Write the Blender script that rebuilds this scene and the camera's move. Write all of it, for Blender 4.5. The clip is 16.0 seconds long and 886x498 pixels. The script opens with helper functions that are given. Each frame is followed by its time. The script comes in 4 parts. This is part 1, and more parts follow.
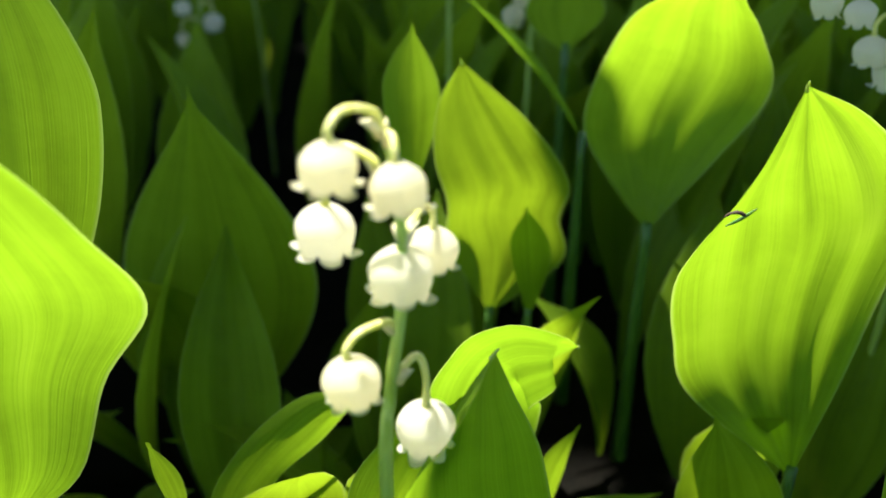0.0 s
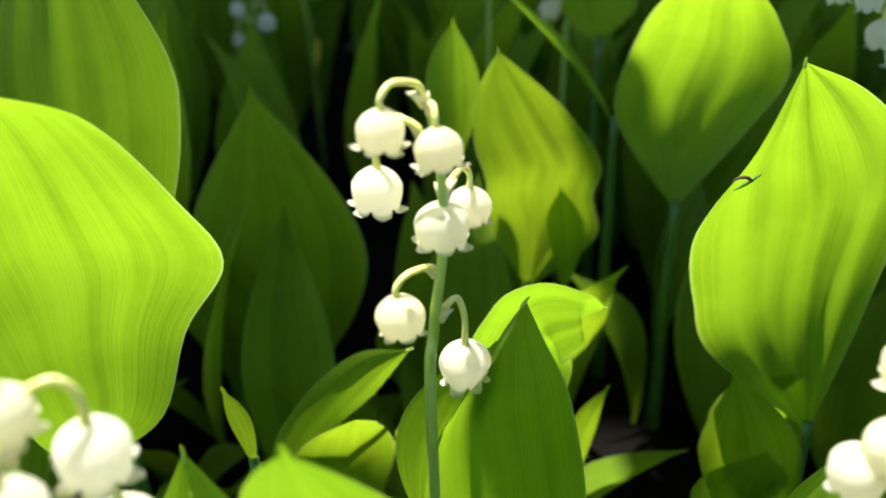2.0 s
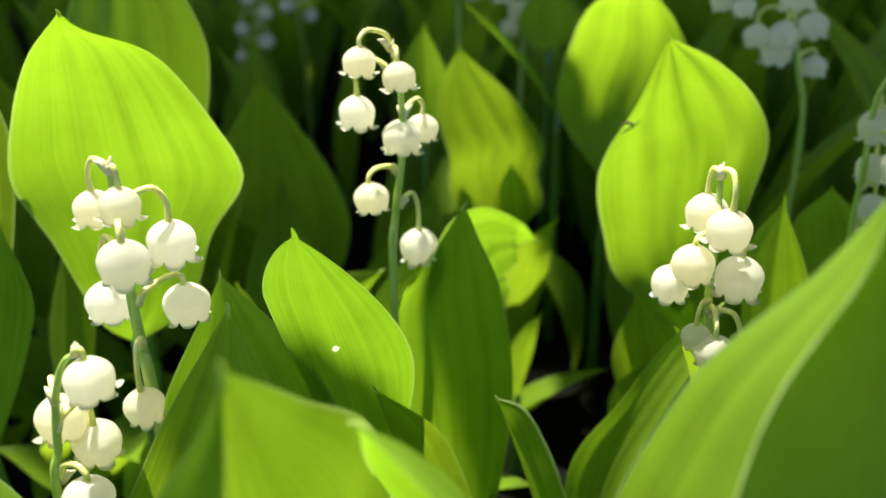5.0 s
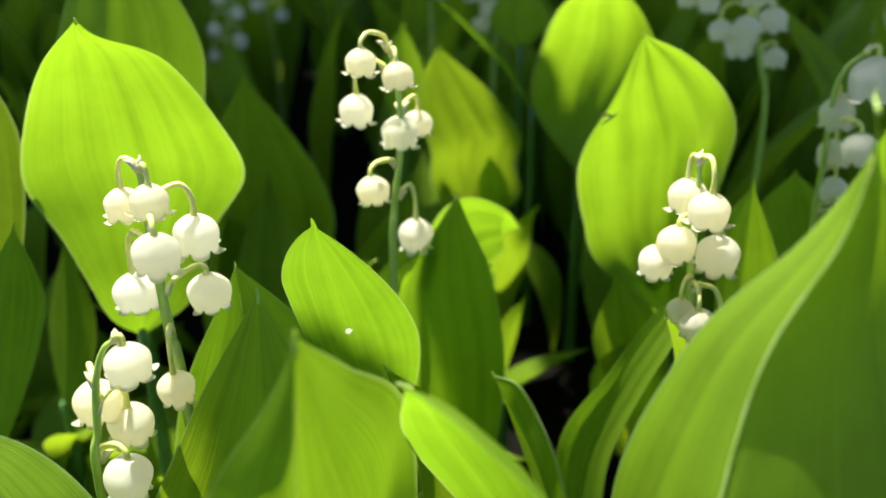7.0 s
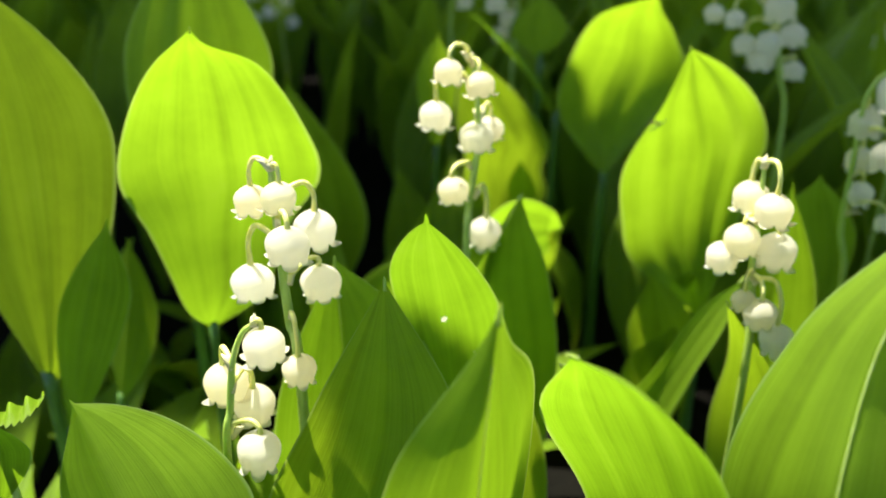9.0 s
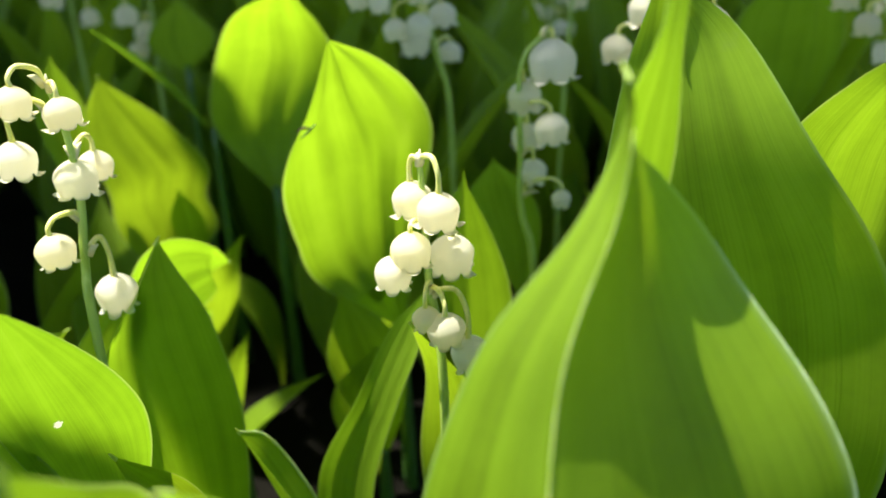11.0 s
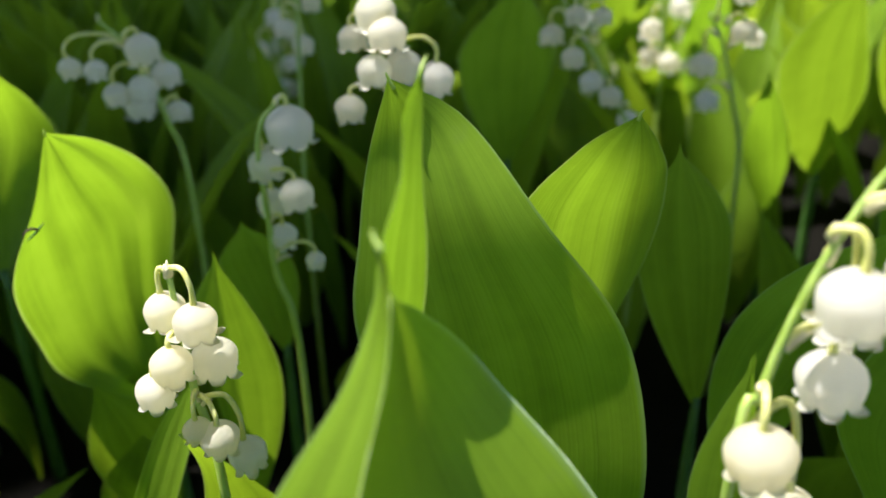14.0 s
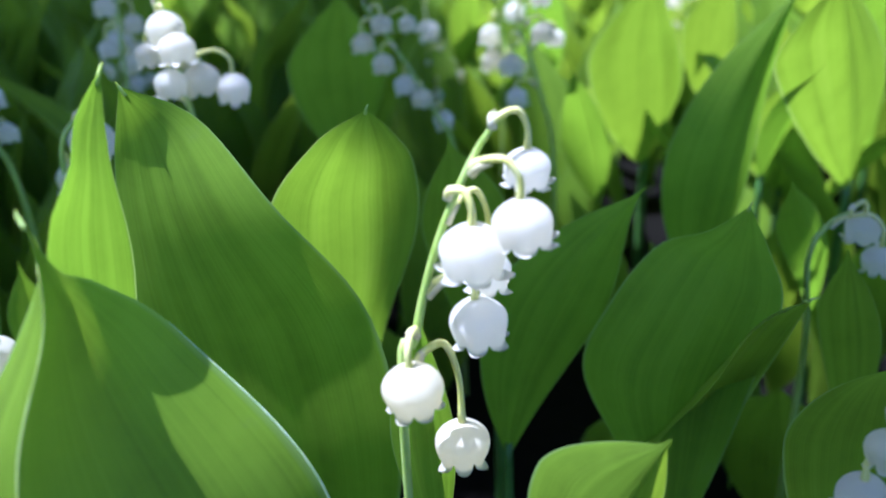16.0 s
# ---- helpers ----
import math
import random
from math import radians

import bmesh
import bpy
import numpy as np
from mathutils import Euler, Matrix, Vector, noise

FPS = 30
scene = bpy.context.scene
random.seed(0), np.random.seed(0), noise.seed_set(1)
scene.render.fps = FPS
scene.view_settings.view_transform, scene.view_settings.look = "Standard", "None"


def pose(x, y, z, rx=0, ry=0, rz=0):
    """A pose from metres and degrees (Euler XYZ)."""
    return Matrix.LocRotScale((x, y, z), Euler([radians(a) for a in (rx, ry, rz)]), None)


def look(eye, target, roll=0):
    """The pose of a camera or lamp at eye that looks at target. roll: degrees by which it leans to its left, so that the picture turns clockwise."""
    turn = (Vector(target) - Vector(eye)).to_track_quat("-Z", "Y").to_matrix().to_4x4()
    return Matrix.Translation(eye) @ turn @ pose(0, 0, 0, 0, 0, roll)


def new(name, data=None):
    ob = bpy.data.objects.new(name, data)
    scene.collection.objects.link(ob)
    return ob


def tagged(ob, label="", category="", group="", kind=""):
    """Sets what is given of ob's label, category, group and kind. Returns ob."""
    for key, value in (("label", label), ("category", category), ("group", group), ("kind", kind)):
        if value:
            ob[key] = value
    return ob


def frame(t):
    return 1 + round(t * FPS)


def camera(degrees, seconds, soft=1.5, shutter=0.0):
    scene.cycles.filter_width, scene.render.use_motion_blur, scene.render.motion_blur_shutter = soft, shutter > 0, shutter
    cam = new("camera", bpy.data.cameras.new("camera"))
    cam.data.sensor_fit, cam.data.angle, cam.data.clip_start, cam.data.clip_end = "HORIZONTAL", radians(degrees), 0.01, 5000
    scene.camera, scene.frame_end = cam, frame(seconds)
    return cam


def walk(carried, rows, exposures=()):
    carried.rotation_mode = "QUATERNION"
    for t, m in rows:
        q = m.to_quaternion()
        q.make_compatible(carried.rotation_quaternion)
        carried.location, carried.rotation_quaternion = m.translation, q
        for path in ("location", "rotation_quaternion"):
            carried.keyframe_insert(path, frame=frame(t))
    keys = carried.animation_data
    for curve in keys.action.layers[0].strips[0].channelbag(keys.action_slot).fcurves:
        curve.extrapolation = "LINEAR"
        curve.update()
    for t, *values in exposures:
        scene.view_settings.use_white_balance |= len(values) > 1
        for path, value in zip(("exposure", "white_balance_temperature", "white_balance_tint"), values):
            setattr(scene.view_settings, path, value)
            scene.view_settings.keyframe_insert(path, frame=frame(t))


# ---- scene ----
cam = camera(52.5, 16.0, soft=1.75)
METRES, EYE, TILT, LEAN, TURN = 0.40, 0.23, -28.0, 0.0, 0.0
ROWS = [
    (0.0, 0.0, 0.0, 0.0, 0.0, 0.0, -0.0),
    (0.5, 0.0021, -0.0071, -0.0044, 0.4, -0.16, 0.33),
    (1.0, 0.0035, -0.0179, -0.0052, 1.3, 0.28, 0.8),
    (1.5, 0.0075, -0.022, -0.0091, 2.1, 0.25, 0.99),
    (2.0, 0.0044, -0.0547, -0.0191, 2.9, 0.01, 0.38),
    (2.5, -0.0012, -0.0919, -0.0388, 3.37, -0.04, 0.34),
    (3.0, -0.0134, -0.1067, -0.0519, 3.26, 0.15, 0.25),
    (3.5, -0.0112, -0.1178, -0.0686, 2.89, 1.51, -0.02),
    (4.0, 0.015, -0.151, -0.0833, 2.4, 3.01, -0.33),
    (6.5, 0.0331, -0.2537, -0.117, 0.78, 3.09, 0.64),
    (7.0, 0.0064, -0.2492, -0.1125, -0.41, 2.72, 1.17),
    (7.5, -0.0154, -0.2447, -0.0982, -1.87, 2.14, 1.53),
    (8.0, -0.0267, -0.2471, -0.1052, -3.11, 1.89, 1.79),
    (8.5, -0.0448, -0.2762, -0.1052, -2.75, 2.68, 1.53),
    (9.0, -0.0694, -0.2904, -0.1203, -2.65, 3.1, 1.07),
    (9.5, -0.0181, -0.2909, -0.1214, -4.08, 3.44, 2.79),
    (10.0, 0.0235, -0.2593, -0.1201, -9.42, 4.4, 6.93),
    (12.5, -0.0558, -0.1746, -0.0925, -28.04, -3.09, 15.44),
    (13.0, -0.0309, -0.1808, -0.0921, -29.73, -3.02, 16.81),
    (13.5, 0.0202, -0.1859, -0.0721, -32.25, -2.77, 18.76),
    (14.0, 0.0052, -0.2082, -0.0526, -35.85, -3.47, 19.83),
    (14.5, 0.0063, -0.2464, -0.0473, -38.13, -4.41, 20.17),
    (15.0, 0.0251, -0.3016, -0.0609, -39.43, -5.04, 22.26),
    (15.5, 0.048, -0.3235, -0.0918, -39.74, -4.61, 23.78),
    (16.0, 0.044, -0.3054, -0.1028, -40.76, -4.41, 23.18),
]
walk(cam, [(t, pose(0, 0, EYE, TILT, LEAN, TURN) @ pose(METRES * x, METRES * y, METRES * z, 90 + pitch, roll, yaw)) for t, x, y, z, yaw, pitch, roll in ROWS],
     exposures=[(0.0, 1.59, 6200, 9), (0.5, 1.35, 6200, 9), (1.0, 1.59, 6200, 9), (1.5, 1.57, 6200, 9), (2.5, 1.27, 6200, 9), (3.5, 1.09, 6200, 9), (4.0, 1.25, 6200, 9), (7.0, 1.29, 6200, 9), (7.5, 1.24, 6200, 9), (8.5, 1.51, 6400, 9), (9.0, 1.47, 6400, 9), (10.0, 1.49, 6400, 9), (12.5, 1.57, 6400, 9), (13.0, 1.69, 6400, 9), (13.5, 0.99, 6200, 12), (14.0, 1.09, 5900, 18), (14.5, 1.06, 4800, 34), (15.5, 1.16, 4700, 38), (16.0, 1.28, 4650, 32)])
cam.data.dof.use_dof = True
cam.data.dof.focus_distance = 0.180
cam.data.dof.aperture_fstop = 13.0

# ---- daylight ----
SUN_AZ, SUN_EL = -42.0, 71.0            # from +y, to the right; above the horizon
world = bpy.data.worlds.new("sky")
scene.world = world
world.use_nodes = True
sky = world.node_tree.nodes.new("ShaderNodeTexSky")
sky.sky_type, sky.sun_disc = "NISHITA", False
sky.sun_elevation, sky.sun_rotation = radians(SUN_EL), radians(SUN_AZ)
world.node_tree.links.new(sky.outputs[0], world.node_tree.nodes["Background"].inputs[0])
world.node_tree.nodes["Background"].inputs[1].default_value = 0.085
sun = new("sun", bpy.data.lights.new("sun", "SUN"))
sun.data.energy, sun.data.angle, sun.data.color = 5.0, radians(0.55), (1.0, 0.95, 0.84)
sa, se = radians(SUN_AZ), radians(SUN_EL)
sun.matrix_world = look((math.sin(sa) * math.cos(se) * 9, math.cos(sa) * math.cos(se) * 9, math.sin(se) * 9), (0, 0, 0.1))


# ---- materials ----
def material(name):
    m = bpy.data.materials.new(name)
    m.use_nodes = True
    m.node_tree.nodes.clear()
    nodes, links = m.node_tree.nodes, m.node_tree.links

    def node(kind, inputs=(), **settings):
        n = nodes.new("ShaderNode" + kind)
        for k, v in settings.items():
            setattr(n, k, v)
        for k, v in dict(inputs).items():
            if isinstance(v, bpy.types.NodeSocket):
                links.new(v, n.inputs[k])
            else:
                n.inputs[k].default_value = v
        return n
    return m, node


def mixed(node, fac, a, b, blend="MIX"):
    n = node("Mix", data_type="RGBA", blend_type=blend)
    for k, v in ((0, fac), (6, a), (7, b)):
        if isinstance(v, bpy.types.NodeSocket):
            n.id_data.links.new(v, n.inputs[k])
        else:
            n.inputs[k].default_value = v
    return n.outputs[2]


def ramp(node, fac, stops):
    n = node("ValToRGB", {0: fac})
    e = n.color_ramp.elements
    while len(e) < len(stops):
        e.new(0.5)
    for el, (p, c) in zip(e, stops):
        el.position, el.color = p, c if len(c) == 4 else (*c, 1)
    return n.outputs[0]


def grey(v):
    return (v, v, v, 1)


def leaf_material(name, face, lit, gloss=0.42, through_share=0.55):
    """A leaf blade: waxy face, light coming through, parallel veins along it."""
    m, node = material(name)
    flat = node("UVMap", uv_map="UVMap").outputs[0]
    rand = node("ObjectInfo").outputs["Random"]
    shift = node("Math", {0: rand, 1: node("NewGeometry").outputs["Random Per Island"]}, operation="ADD").outputs[0]
    shift = node("Math", {0: shift, 1: 37.0}, operation="MULTIPLY").outputs[0]
    uv = node("VectorMath", {0: flat, 1: node("CombineXYZ", {0: shift, 1: shift}).outputs[0]}, operation="ADD").outputs[0]
    across = node("Math", {0: node("SeparateXYZ", {0: flat}).outputs[0], 1: 0.5}, operation="SUBTRACT").outputs[0]
    margin = node("MapRange", {0: node("Math", {0: across}, operation="ABSOLUTE").outputs[0], 1: 0.482, 2: 0.5, 3: 0.0, 4: 0.5}).outputs[0]
    lines = node("TexWave", {"Vector": node("Mapping", {0: flat, 3: (1, 0.04, 1)}).outputs[0], "Scale": 21.0, "Distortion": 0.7, "Detail": 1.0}, wave_type="BANDS", bands_direction="X").outputs[1]
    fine = node("Mapping", {0: uv, 3: (46, 0.9, 1)}).outputs[0]
    veins = node("TexNoise", {"Vector": fine, "Scale": 1.0, "Detail": 3.0, "Roughness": 0.7}).outputs[0]
    ribs = node("TexNoise", {"Vector": node("Mapping", {0: uv, 3: (9, 0.35, 1)}).outputs[0], "Scale": 1.0, "Detail": 2.0}).outputs[0]
    place = node("TexCoord").outputs["Object"]
    blot = node("TexNoise", {"Vector": place, "Scale": 60.0, "Detail": 5.0, "Roughness": 0.65}).outputs[0]
    tone = node("Math", {0: node("Math", {0: veins, 1: 0.17}, operation="MULTIPLY").outputs[0],
                         1: node("Math", {0: ribs, 1: 0.22}, operation="MULTIPLY").outputs[0]}, operation="ADD").outputs[0]
    tone = node("Math", {0: tone, 1: node("Math", {0: blot, 1: 0.19}, operation="MULTIPLY").outputs[0]}, operation="ADD").outputs[0]
    tone = node("Math", {0: tone, 1: node("Math", {0: lines, 1: 0.013}, operation="MULTIPLY").outputs[0]}, operation="ADD").outputs[0]
    tone = node("Math", {0: tone, 1: 0.07}, operation="ADD").outputs[0]
    dark = tuple(c * 0.66 for c in lit[:3])
    pale = (min(1, lit[0] * 1.35), min(1, lit[1] * 1.18), lit[2] * 1.6 + 0.01)
    glow = ramp(node, tone, [(0.26, dark), (0.38, lit), (0.54, pale)])
    fdark, fpale = tuple(c * 0.62 for c in face), tuple(c * 1.5 for c in face)
    front = ramp(node, tone, [(0.26, fdark), (0.38, face), (0.54, fpale)])
    wear = ramp(node, blot, [(0.66, grey(0)), (0.74, grey(1))])
    front = mixed(node, node("Math", {0: wear, 1: 0.25}, operation="MULTIPLY").outputs[0], front, (0.16, 0.2, 0.07, 1))
    hue = node("HueSaturation", {"Hue": node("MapRange", {0: rand, 3: 0.485, 4: 0.512}).outputs[0], "Saturation": 1.0,
                                 "Value": node("MapRange", {0: rand, 3: 0.88, 4: 1.1}).outputs[0], "Color": glow}).outputs[0]
    hue = mixed(node, margin, hue, (0.62, 0.74, 0.20, 1))
    front = mixed(node, margin, front, (0.30, 0.42, 0.20, 1))
    relief = node("Math", {0: node("Math", {0: veins, 1: 1.0}, operation="MULTIPLY").outputs[0],
                           1: node("Math", {0: lines, 1: 0.07}, operation="MULTIPLY").outputs[0]}, operation="ADD").outputs[0]
    bump = node("Bump", {"Strength": 0.32, "Distance": 0.0005, "Height": relief}).outputs[0]
    rough = node("MapRange", {0: blot, 3: gloss - 0.08, 4: gloss + 0.14}).outputs[0]
    face_b = node("BsdfPrincipled", {"Base Color": front, "Roughness": rough, "Normal": bump, "IOR": 1.36, "Specular IOR Level": 0.32}).outputs[0]
    back_b = node("BsdfTranslucent", {"Color": hue, "Normal": bump}).outputs[0]
    both = node("MixShader", {0: through_share, 1: face_b, 2: back_b}).outputs[0]
    node("OutputMaterial", {0: both})
    return m


def petal_material(name, body, deep):
    m, node = material(name)
    place = node("TexCoord").outputs["Object"]
    rand = node("ObjectInfo").outputs["Random"]
    soft = node("TexNoise", {"Vector": place, "Scale": 260.0, "Detail": 4.0}).outputs[0]
    fine = node("TexNoise", {"Vector": place, "Scale": 2400.0, "Detail": 2.0}).outputs[0]
    col = ramp(node, soft, [(0.3, deep), (0.62, body)])
    col = node("HueSaturation", {"Hue": 0.5, "Saturation": node("MapRange", {0: rand, 3: 0.7, 4: 1.3}).outputs[0], "Value": 1.0, "Color": col}).outputs[0]
    bump = node("Bump", {"Strength": 0.25, "Distance": 0.0002, "Height": fine}).outputs[0]
    a = node("BsdfPrincipled", {"Base Color": col, "Roughness": 0.42, "Normal": bump, "IOR": 1.4}).outputs[0]
    b = node("BsdfTranslucent", {"Color": col, "Normal": bump}).outputs[0]
    node("OutputMaterial", {0: node("MixShader", {0: 0.66, 1: a, 2: b}).outputs[0]})
    return m


def stalk_material(name, low, high):
    m, node = material(name)
    place = node("TexCoord").outputs["Object"]
    n = node("TexNoise", {"Vector": node("Mapping", {0: place, 3: (1, 1, 0.15)}).outputs[0], "Scale": 700.0, "Detail": 3.0}).outputs[0]
    col = ramp(node, n, [(0.35, low), (0.65, high)])
    a = node("BsdfPrincipled", {"Base Color": col, "Roughness": 0.4, "Subsurface Weight": 0.35, "Subsurface Radius": (0.002, 0.002, 0.0006), "Subsurface Scale": 1.0,
                                "Normal": node("Bump", {"Strength": 0.3, "Distance": 0.0002, "Height": n}).outputs[0]}).outputs[0]
    node("OutputMaterial", {0: a})
    return m


def soil_material():
    m, node = material("soil")
    place = node("TexCoord").outputs["Object"]
    big = node("TexNoise", {"Vector": place, "Scale": 9.0, "Detail": 6.0}).outputs[0]
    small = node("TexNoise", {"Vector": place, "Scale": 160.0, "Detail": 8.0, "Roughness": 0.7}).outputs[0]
    # soil colours set extra dark, standing in for the shade between the leaves
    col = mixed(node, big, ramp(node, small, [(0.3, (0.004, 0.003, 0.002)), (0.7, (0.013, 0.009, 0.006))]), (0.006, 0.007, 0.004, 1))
    bump = node("Bump", {"Strength": 1.0, "Distance": 0.006, "Height": small}).outputs[0]
    node("OutputMaterial", {0: node("BsdfPrincipled", {"Base Color": col, "Roughness": 0.95, "Specular IOR Level": 0.1, "Normal": bump}).outputs[0]})
    return m


def dry_material(name, a, b):
    m, node = material(name)
    place = node("TexCoord").outputs["Object"]
    n = node("TexNoise", {"Vector": place, "Scale": 220.0, "Detail": 6.0}).outputs[0]
    node("OutputMaterial", {0: node("BsdfPrincipled", {"Base Color": ramp(node, n, [(0.3, a), (0.7, b)]), "Roughness": 0.8,
         "Normal": node("Bump", {"Strength": 0.6, "Distance": 0.0008, "Height": n}).outputs[0]}).outputs[0]})
    return m


LEAF = leaf_material("leaf_green", (0.205, 0.338, 0.016), (0.325, 0.525, 0.012), through_share=0.51)
PETAL = petal_material("petal_white", (0.98, 0.955, 0.83), (0.97, 0.89, 0.60))
STALK = stalk_material("stalk_green", (0.32, 0.46, 0.07), (0.46, 0.60, 0.15))
PEDICEL = stalk_material("pedicel_pale", (0.68, 0.68, 0.16), (0.80, 0.78, 0.32))
BRACT = dry_material("bract_papery", (0.60, 0.54, 0.26), (0.76, 0.72, 0.46))
PETIOLE = stalk_material("petiole_green", (0.05, 0.13, 0.02), (0.10, 0.22, 0.04))
RIM = stalk_material("leaf_rim_pale", (0.34, 0.50, 0.18), (0.50, 0.64, 0.32))
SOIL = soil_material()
LITTER = dry_material("dead_leaf", (0.03, 0.018, 0.010), (0.10, 0.06, 0.035))


# ---- shaping helpers ----
def mesh_object(name, verts, faces, mat, parent=None, uvs=None, label=""):
    me = bpy.data.meshes.new(name)
    me.from_pydata([tuple(v) for v in verts], [], faces)
    if uvs is not None:
        layer = me.uv_layers.new(name="UVMap")
        idx = np.empty(len(me.loops), dtype=np.int32)
        me.loops.foreach_get("vertex_index", idx)
        layer.data.foreach_set("uv", np.asarray(uvs, dtype=np.float32)[idx].ravel())
    me.polygons.foreach_set("use_smooth", [True] * len(me.polygons))
    me.materials.append(mat)
    me.update()
    ob = new(name, me)
    if parent is not None:
        ob.parent = parent
    if label:
        tagged(ob, label)
    return ob


def grid_faces(rows, cols, start=0, closed=False):
    f = []
    for i in range(rows - 1):
        for j in range(cols if closed else cols - 1):
            k = (j + 1) % cols
            f.append((start + i * cols + j, start + i * cols + k, start + (i + 1) * cols + k, start + (i + 1) * cols + j))
    return f


def smooth_path(points, steps=6):
    """Catmull-Rom through a few points."""
    p = [np.asarray(q, float) for q in points]
    p = [2 * p[0] - p[1]] + p + [2 * p[-1] - p[-2]]
    out = []
    for i in range(1, len(p) - 2):
        for k in range(steps):
            t = k / steps
            out.append(0.5 * (2 * p[i] + (p[i + 1] - p[i - 1]) * t + (2 * p[i - 1] - 5 * p[i] + 4 * p[i + 1] - p[i + 2]) * t * t
                              + (3 * p[i] - p[i - 1] - 3 * p[i + 1] + p[i + 2]) * t ** 3))
    out.append(p[-2])
    return np.array(out)


def tube(path, radii, sides=8):
    """A rounded tube along a path, closed at both ends."""
    path = np.asarray(path, float)
    n = len(path)
    radii = np.broadcast_to(np.asarray(radii, float), (n,))
    tan = np.gradient(path, axis=0)
    tan /= np.linalg.norm(tan, axis=1)[:, None] + 1e-12
    ref = np.array([0.31, 0.95, 0.05])
    verts = []
    for i in range(n):
        a = np.cross(tan[i], ref)
        a /= np.linalg.norm(a) + 1e-12
        b = np.cross(tan[i], a)
        for j in range(sides):
            w = 2 * math.pi * j / sides
            verts.append(path[i] + radii[i] * (math.cos(w) * a + math.sin(w) * b))
    faces = grid_faces(n, sides, 0, True)
    verts += [path[0], path[-1]]
    for j in range(sides):
        faces.append((n * sides, (j + 1) % sides, j))
        faces.append((n * sides + 1, (n - 1) * sides + j, (n - 1) * sides + (j + 1) % sides))
    return verts, faces


def blade(base, mid, tip, side0, wl, sl, wr, sr, fold=12.0, wave=0.0, ql=1.1, qr=1.1, power=1.7, spire=0.03, low=0.75, bend=0.0, nib=0.03, pleat=0.016, twist=0.0, seed=0, rows=38, cols=19):
    """A lily leaf. Spine through base, mid and tip; half widths wl and wr at sl and sr along it; folded along the spine.
    ql, qr: how slender each side runs out to the tip; spire: breadth of the last point; low: fullness of the lower half."""
    rng = random.Random(seed)
    b, m, t, h = [np.asarray(v, float) for v in (base, mid, tip, side0)]
    s0 = np.linalg.norm(m - b) / (np.linalg.norm(m - b) + np.linalg.norm(t - m))
    s0 = min(max(s0, 0.2), 0.8)
    c = (m - (1 - s0) ** 2 * b - s0 ** 2 * t) / (2 * s0 * (1 - s0))
    width = 0.5 * (wl + wr)
    ph, ph2, amp = rng.uniform(0, 6.28), rng.uniform(0, 6.28), width * pleat
    verts, uvs = [], []
    fd = math.radians(fold)

    def half(s, w, sm, q):
        if s > 1 - nib:
            return max(0.00008, 0.00055 * ((1 - s) / nib) ** 0.5)
        s = s / (1 - nib)
        if s <= sm:
            return w * (0.07 + 0.93 * math.sin(math.pi / 2 * s / sm) ** (1 / low * 0.75))
        u = (s - sm) / (1 - sm)
        return max(0.0005, w * ((1 - u ** power) ** q * (1 - spire) + spire * (1 - u) ** 0.8))

    for i in range(rows):
        s = i / (rows - 1)
        p = (1 - s) ** 2 * b + 2 * s * (1 - s) * c + s * s * t
        d = 2 * (1 - s) * (c - b) + 2 * s * (t - c)
        d = d / (np.linalg.norm(d) + 1e-12)
        side = h - d * (h @ d)
        side = side / np.linalg.norm(side)
        nor = np.cross(side, d)
        if twist:
            tw = math.radians(twist) * max(0.0, s - 0.45) / 0.55
            side, nor = side * math.cos(tw) + nor * math.sin(tw), nor * math.cos(tw) - side * math.sin(tw)
        fs = fd * (1 + 0.6 * max(0.0, s - 0.5))
        for j in range(cols):
            x = 2 * j / (cols - 1) - 1
            a = abs(x)
            w = half(s, wl, sl, ql) if x < 0 else half(s, wr, sr, qr)
            arch = math.sin(fs) * w * (a ** 1.3)
            ripple = amp * math.sin(3.4 * math.pi * x + ph) * (1 - a) * min(1.0, 4 * (1 - s)) + wave * width * math.sin(s * 9 + ph2 + (2 if x > 0 else 0)) * a ** 2 * min(1.0, 4 * (1 - s))
            pos = p + side * (w * (1 if x > 0 else -1) * a * (1 + 0.5 * (math.cos(fs) - 1))) + nor * (ripple - arch)
            if bend:
                pos = pos + nor * (bend * width * max(0.0, s - 0.7) ** 2 * 11)
            verts.append(pos)
            uvs.append((x * 0.5 + 0.5, s))
    return verts, grid_faces(rows, cols), uvs


SEED = [3]


